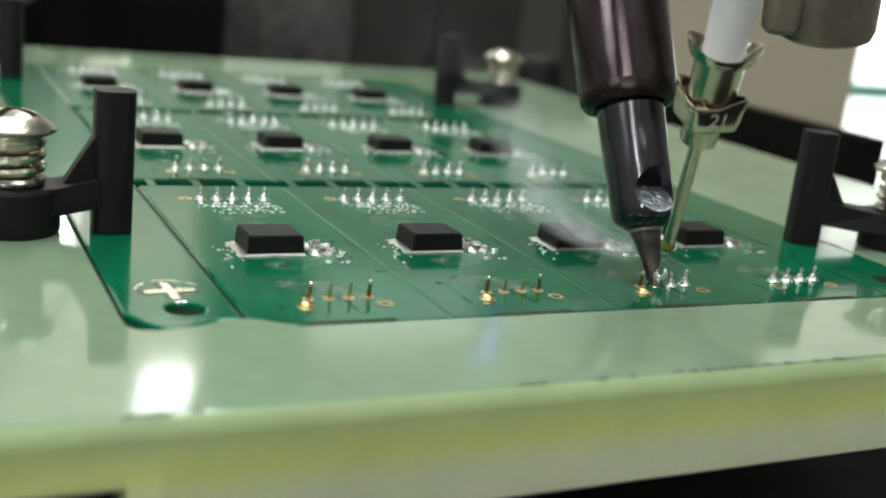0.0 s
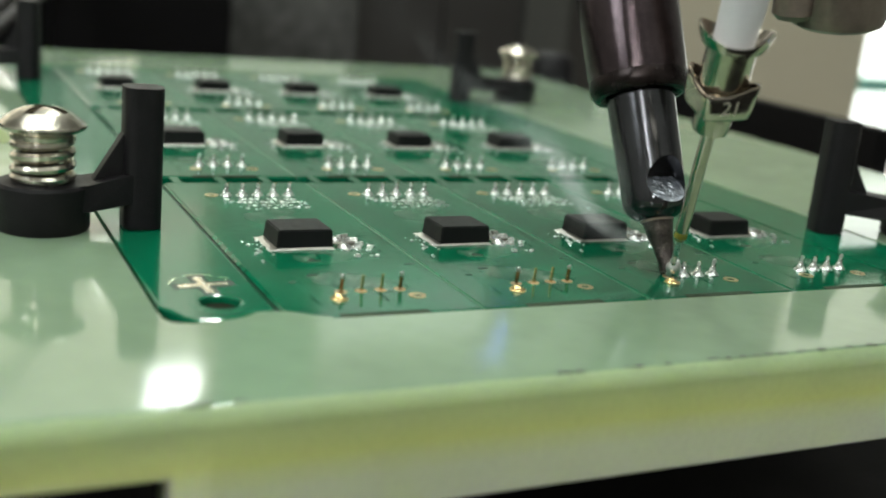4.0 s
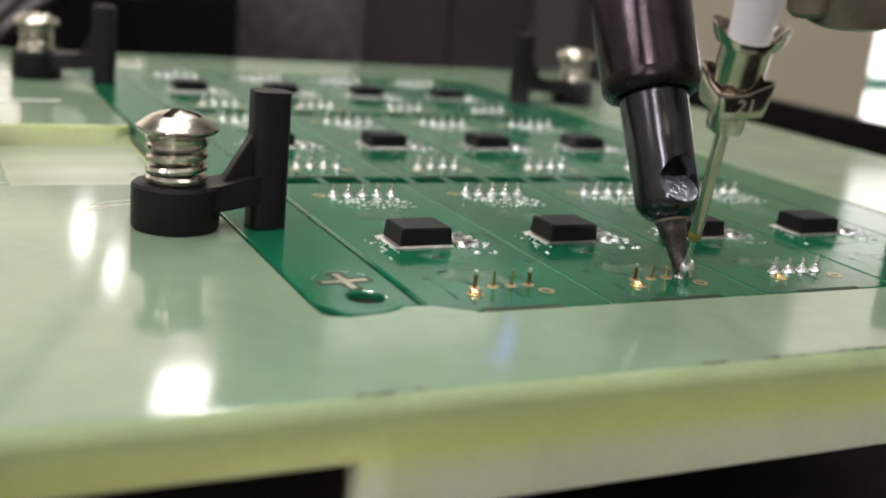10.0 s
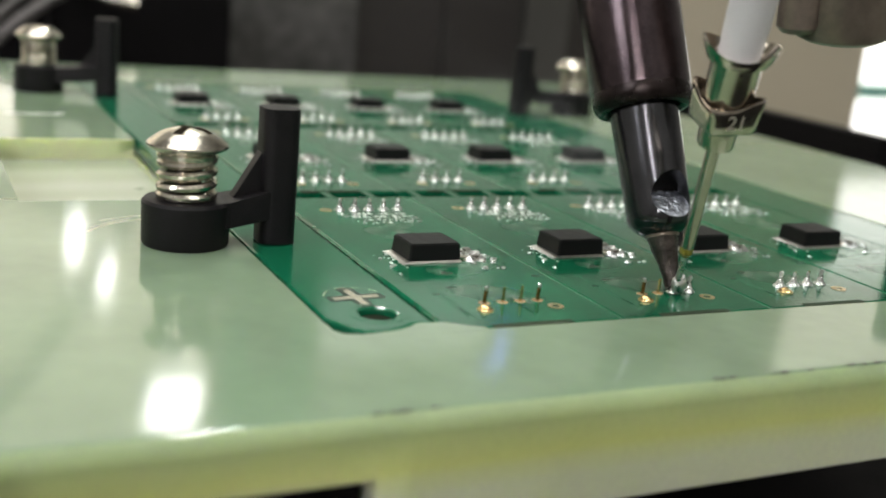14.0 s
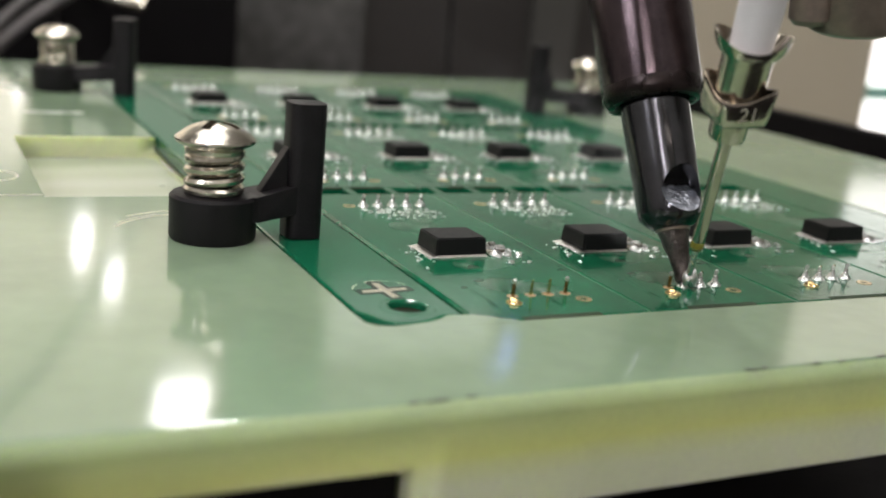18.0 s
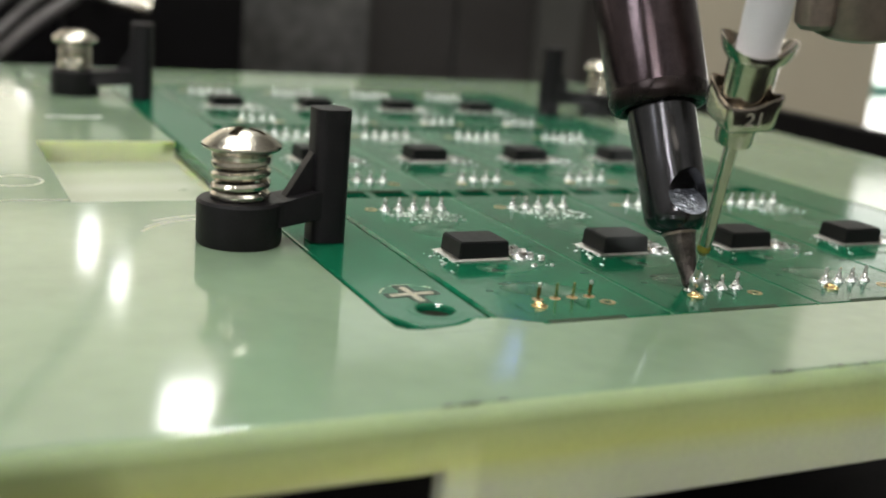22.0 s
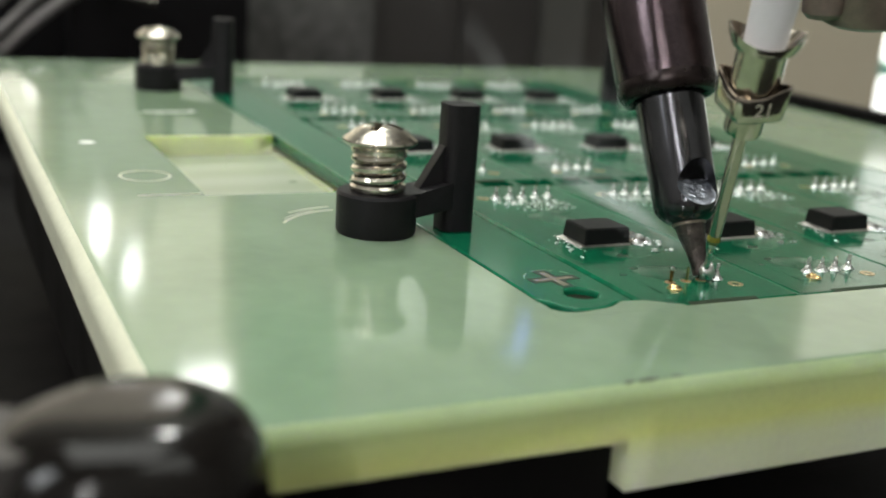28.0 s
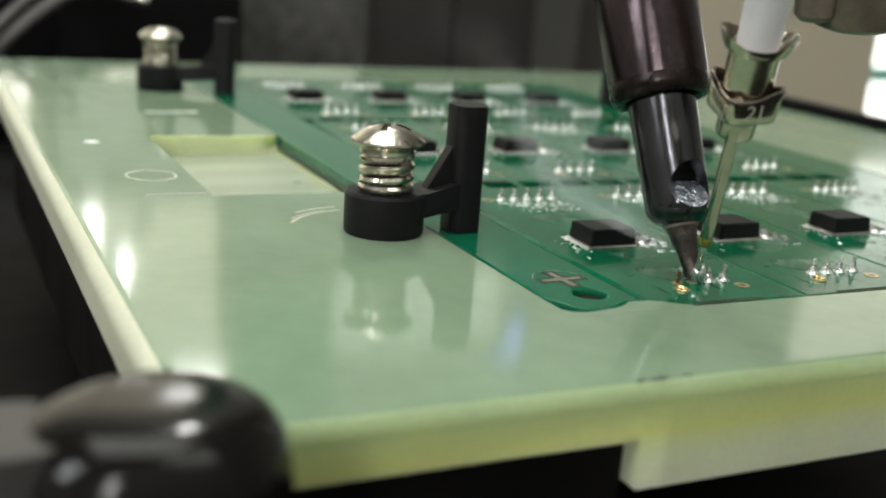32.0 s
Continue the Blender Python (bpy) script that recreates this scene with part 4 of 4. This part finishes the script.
part("resin_drop", lathe(bmesh.new(), [(0.35, 3.8), (0.58, 4.0), (0.74, 4.5), (0.68, 5.1), (0.6, 5.5)], 16, m), RESIN, feeder, "yellow flux resin", smooth=True)
part("tube", lathe(bmesh.new(), [(0.4, 4.2), (0.68, 4.2), (0.68, 17.2)], 20, m), HUBMETAL, feeder, smooth=True)
part("cone", lathe(bmesh.new(), [(0.7, 17.0), (1.4, 17.05), (1.75, 17.25), (1.85, 17.6), (1.9, 19.7)], 28, m), HUBMETAL, feeder, smooth=True)


def eared(r0, r1, z0, z1, flare, n=48, lobes=2, turn=0.0):
    """A collar with pointed ears that sweep up and out."""
    bm = bmesh.new()
    rows = []
    for q, k in ((0, 0), (0.35, 0.1), (0.7, 0.45), (1, 1)):
        ringv = []
        for i in range(n):
            a = 2 * math.pi * i / n
            ear = abs(math.cos(lobes * (a - turn) / 2)) ** 3
            r = r0 + (r1 - r0) * ear * (0.3 + 0.7 * q)
            ringv.append(bm.verts.new((r * math.cos(a), r * math.sin(a), z0 + (z1 - z0) * q + flare * k * ear)))
        rows.append(ringv)
    inner = [bm.verts.new((v.co.x * 0.95, v.co.y * 0.95, v.co.z - 0.1)) for v in rows[-1]]
    low = [bm.verts.new((v.co.x * 0.6, v.co.y * 0.6, z0 + 0.3)) for v in rows[-1]]
    rows += [inner, low]
    for p, q in zip(rows, rows[1:]):
        for i in range(n):
            bm.faces.new((p[i], p[(i + 1) % n], q[(i + 1) % n], q[i]))
    bm.faces.new(rows[0][::-1])
    bm.faces.new(low)
    return bm


spin = m @ pose(0, 0, 0, 0, 0, 14)
bm = bmesh.new()
rows = []
for z, size, ear in ((19.5, 0.55, 0), (19.5, 0.86, 0), (19.6, 0.93, 0), (19.8, 0.97, 0), (20.6, 1.0, 0.05), (21.5, 1.0, 0.4), (22.15, 1.0, 0.95), (22.27, 0.98, 1.0), (22.2, 0.93, 0.95), (21.8, 0.88, 0.2)):
    ring = []
    for i in range(64):
        a = 2 * math.pi * i / 64
        c, d = math.cos(a), math.sin(a)
        r = 2.7 * size * (abs(c) ** 7 + abs(d) ** 7) ** (-1 / 7)
        up = abs(math.cos(a + math.pi / 4)) ** 6
        ring.append(bm.verts.new((r * c * (1 + 0.06 * up * ear), r * d * (1 + 0.06 * up * ear), z + 1.05 * up * ear)))
    rows.append(ring)
for p, q in zip(rows, rows[1:]):
    for i in range(64):
        bm.faces.new((p[i], p[(i + 1) % 64], q[(i + 1) % 64], q[i]))
bm.faces.new(rows[0][::-1])
bm.faces.new(rows[-1])
bmesh.ops.transform(bm, matrix=spin, verts=bm.verts)
collar = part("collar", bm, HUBMETAL, feeder, "square plated collar stamped with a gauge number", smooth=True)
font = bpy.data.curves.new("gauge_number", "FONT")
font.body, font.size, font.extrude, font.align_x, font.align_y = "21", 2.05, 0.03, "CENTER", "CENTER"
letter = new("gauge_number", font)
bpy.context.view_layer.update()
bm = bmesh.new()
bm.from_mesh(bpy.data.meshes.new_from_object(letter.evaluated_get(bpy.context.evaluated_depsgraph_get())))
bpy.data.objects.remove(letter)
faces = [(spin.to_3x3() @ Vector(q), q) for q in ((1, 0, 0), (-1, 0, 0), (0, 1, 0), (0, -1, 0))]
way, q = max(faces, key=lambda f: f[0].dot(Vector((-0.35, -0.93, 0.05))))
turn = Matrix((Vector((0, 0, 1)).cross(Vector(q)), Vector((0, 0, 1)), Vector(q))).transposed().to_4x4()
bmesh.ops.transform(bm, matrix=spin @ Matrix.Translation((q[0] * 2.715, q[1] * 2.715, 20.95)) @ turn, verts=bm.verts)
part("gauge_number", bm, ETCH, collar, "stamped number 21")
part("barrel", lathe(bmesh.new(), [(2.35, 20), (2.4, 26.0), (2.55, 26.5), (2.3, 26.6)], 32, m), HUBMETAL, feeder, smooth=True)
bm = eared(2.5, 3.65, 26.2, 27.0, 1.15, lobes=2, turn=-0.45)
bmesh.ops.transform(bm, matrix=spin, verts=bm.verts)
part("flange", bm, HUBMETAL, feeder, "flared plated flange", smooth=True)
nut_at = Matrix.Translation(Vector((52.9, -4.0, 27.7)) - NEEDLE) @ pose(0, 0, 0, 6, -9, 0)
part("feed_nut", lathe(bmesh.new(), [(0, 0), (3.7, 0.05), (4.6, 0.5), (4.95, 1.5), (5.0, 40)], 40, nut_at), DARKSTEEL, feeder, "dull metal cup of the wire feeder", smooth=True)
part("guide_sleeve", lathe(bmesh.new(), [(0, 0), (1.6, 0.1), (2.1, 0.7), (2.2, 40)], 28, nut_at @ Matrix.Translation((-5.4, 0.6, 1.2))), DARKSTEEL, feeder, "small dull metal guide beside the cup", smooth=True)
part("nozzle", lathe(bmesh.new(), [(1.95, 26), (2.1, 30), (2.6, 60)], 28, m), WHITEPLASTIC, feeder, "milky white plastic feed nozzle", smooth=True)

# ---- solder smoke: thin veils that drift ----
SMOKE = bpy.data.materials.new("smoke_veil")
SMOKE.use_nodes = True
nt = SMOKE.node_tree
nt.nodes.clear()
outp = nt.nodes.new("ShaderNodeOutputMaterial")
mixs = nt.nodes.new("ShaderNodeMixShader")
clear = nt.nodes.new("ShaderNodeBsdfTransparent")
veil = nt.nodes.new("ShaderNodeBsdfDiffuse")
veil.inputs["Color"].default_value = (0.82, 0.84, 0.86, 1)
fade = nt.nodes.new("ShaderNodeAttribute")
fade.attribute_name = "fade"
tex = nt.nodes.new("ShaderNodeTexCoord")
curl = nt.nodes.new("ShaderNodeTexNoise")
curl.inputs["Scale"].default_value, curl.inputs["Detail"].default_value, curl.inputs["Distortion"].default_value = 75, 4, 1.0
nt.links.new(tex.outputs["Object"], curl.inputs["Vector"])
rng_node = nt.nodes.new("ShaderNodeMapRange")
rng_node.inputs["From Min"].default_value, rng_node.inputs["From Max"].default_value = 0.35, 0.75
rng_node.inputs["To Min"].default_value, rng_node.inputs["To Max"].default_value = 0.0, 0.95
nt.links.new(curl.outputs["Fac"], rng_node.inputs["Value"])
mul = nt.nodes.new("ShaderNodeMath")
mul.operation = "MULTIPLY"
nt.links.new(rng_node.outputs["Result"], mul.inputs[0])
nt.links.new(fade.outputs["Fac"], mul.inputs[1])
nt.links.new(mul.outputs[0], mixs.inputs["Fac"])
nt.links.new(clear.outputs[0], mixs.inputs[1])
nt.links.new(veil.outputs[0], mixs.inputs[2])
nt.links.new(mixs.outputs[0], outp.inputs["Surface"])


def smoke_wisp(points, width, seed, strength):
    """A curling veil along points, widening upwards."""
    r = random.Random(seed)
    path = [Vector(q) for q in points]
    n, across = 28, 8
    verts, faces, weights = [], [], []
    for i in range(n + 1):
        u = i / n * (len(path) - 1)
        k = min(int(u), len(path) - 2)
        q = path[k].lerp(path[k + 1], u - k)
        q += Vector((math.sin(u * 2.1 + seed), 0, math.cos(u * 1.7 + seed))) * (0.25 + 0.3 * u)
        wide = (path[k + 1] - path[k]).cross(Vector((0.42, 0.88, -0.2))).normalized() + Vector((0.2, 0, 0.15 * math.sin(u + seed)))
        w = width * (0.25 + 0.75 * i / n)
        for j in range(across + 1):
            s = j / across * 2 - 1
            verts.append((q + wide * s * w + Vector((0.5, 0.86, 0)) * math.sin(s * 2 + u * 1.4) * w * 0.25) * MM)
            weights.append(max(0, (1 - s * s)) * math.sin(math.pi * min(1, max(0, i / n)) ** 0.7) * (1 - i / n) ** 1.1 * strength * 1.7)
    for i in range(n):
        for j in range(across):
            a = i * (across + 1) + j
            faces.append((a, a + 1, a + across + 2, a + across + 1))
    me = bpy.data.meshes.new("smoke_wisp")
    me.from_pydata(verts, [], faces)
    me.attributes.new("fade", "FLOAT", "POINT").data.foreach_set("value", weights)
    me.materials.append(SMOKE)
    me.polygons.foreach_set("use_smooth", [True] * len(faces))
    ob = new("smoke_wisp", me)
    return tagged(ob, "thin grey wisp of solder smoke rising from the tip", "smoke", "solder smoke")


PLUME = [(38.4, 2, 2.5), (34.2, 5, 4.6), (30.0, 9, 8), (27.0, 14, 13), (25.2, 20, 18), (24.4, 26, 23), (24.0, 33, 29)]
STEEP = [(38.4, 2.5, 2.6), (35.6, 4.5, 5.6), (33.6, 7, 11), (31.0, 12, 18), (28.0, 19, 25), (25.0, 27, 33)]
LOW = [(38.6, 1.5, 2.4), (35.0, 3, 4.2), (31, 6, 7.5), (26.5, 11, 12), (22, 18, 18.5), (17, 27, 26), (12, 36, 34)]
wisps = [smoke_wisp(STEEP, 3.4, 4, 0.10), smoke_wisp(LOW, 6.0, 8, 0.07)]
# one puff for each time that the iron melts solder: (seconds, line, width, seed, strength)
PUFFS = [(0.0, PLUME, 6.4, 1, 0.7), (3.75, LOW, 3.2, 2, 0.3), (7.9, STEEP, 2.6, 3, 0.35), (11.95, PLUME, 3.6, 5, 0.4), (15.8, STEEP, 3.0, 6, 0.4),
         (19.85, LOW, 4.2, 7, 0.34), (24.0, STEEP, 2.6, 9, 0.4), (27.95, LOW, 2.6, 11, 0.4), (31.9, PLUME, 4.6, 12, 0.4)]
puffs = [smoke_wisp(line, width, seed, strength) for _, line, width, seed, strength in PUFFS]

# ---- movement ----
STEPS = [(0, 0), (2.8, 0), (3.0, 2), (6.75, 2), (7.0, 14.747), (11.02, 14.747), (11.13, 16.747), (14.93, 16.747), (15.1, 18.747), (18.87, 18.747),
         (19.05, 20.747), (22.85, 20.747), (23.08, 33.494), (27.07, 33.494), (27.2, 35.494), (31.02, 35.494), (31.15, 37.494), (32, 37.494)]
# each stroke of the head: draw back, lift, fixture step, drop to hover, final drop, and the hover's offset in x
STROKES = [(2.33, 2.51, 2.8, 3.1, 3.43, -0.4), (6.25, 6.38, 6.75, 7.22, 7.63, -2.4), (10.43, 10.61, 11.02, 11.22, 11.62, -0.7),
           (14.43, 14.55, 14.93, 15.2, 15.48, -0.5), (18.32, 18.52, 18.87, 19.14, 19.53, -0.6), (22.33, 22.42, 22.85, 23.32, 23.7, -2.7),
           (26.53, 26.66, 27.05, 27.3, 27.68, -0.7), (30.43, 30.62, 31.02, 31.23, 31.62, -1.1)]


def head_rows():
    rows = [(0, 0, 0)]
    for back, up, step, drop, last, hx in STROKES:
        rows += [(back, 0, 0), (back + 0.08, -1.8, 0.4), (up, -1.8, 0.5), (up + 0.17, -2.0, 5.2), (step, -2.0, 5.2), (step + 0.15, -0.7, 5.2),
                 (drop, -0.5, 5.2), (drop + 0.14, hx, 3.25), (last, hx, 3.0), (last + 0.19, 0, 0)]
    rows.append((32, 0, 0))
    return rows


def carry(ob, rows):
    base = ob.matrix_basis.copy()
    walk(ob, [(t, Matrix.Translation(Vector((x, y, z)) * MM) @ base) for t, x, y, z in rows])


def motions():
    for ob in [plate, panel, *clamps, *knobs]:
        carry(ob, [(t, x, 0, 0) for t, x in STEPS])
    for ob in (iron, feeder):
        carry(ob, [(t, x, 0, z) for t, x, z in head_rows()])
    for k, ob in enumerate(wisps):
        rows = []
        for i in range(33):
            a = i * 0.9 + 2.1 * k
            rows.append((i, 1.2 * math.sin(a), 0.8 * math.sin(1.3 * a), 1.5 + 1.5 * math.sin(0.8 * a + k)))
        carry(ob, rows)
    for (t, *_), ob in zip(PUFFS, puffs):
        rows = [(0, 0, 0, -70), (t - 0.35, 0, 0, -70), (t - 0.05, 0, 0, 0)] if t else [(0, 0, 0, 0)]
        rows += [(t + 0.1, -0.3, 0.3, 0.4)] if t < 31 else [(32, -0.3, 0.3, 0.4)]
        if t < 31:
            rows += [(t + 0.5, -1.5, 2, 3), (t + 1.15, -10, 16, 60), (t + 1.9, -20, 40, 160), (32, -20, 40, 162)] if t < 28.5 else [(32, -20, 40, 162)]
        carry(ob, rows)
    flow = {(2, 1): 1.6, (2, 0): 5.2, (1, 3): 9.2, (1, 2): 13.2, (1, 1): 17.2, (1, 0): 21.2, (0, 3): 25.2, (0, 2): 29.4, (0, 1): 33.0, (0, 0): 34.0}
    for key, ob in moving_solder.items():
        t = flow[key]
        if t < 31:
            carry(ob, [(0, 0, 0, -2.0), (t - 0.6, 0, 0, -2.0), (t + 0.4, 0, 0, 0), (32, 0, 0, 0)])
        else:
            carry(ob, [(0, 0, 0, -2.0), (32, 0, 0, -2.0)])


motions()
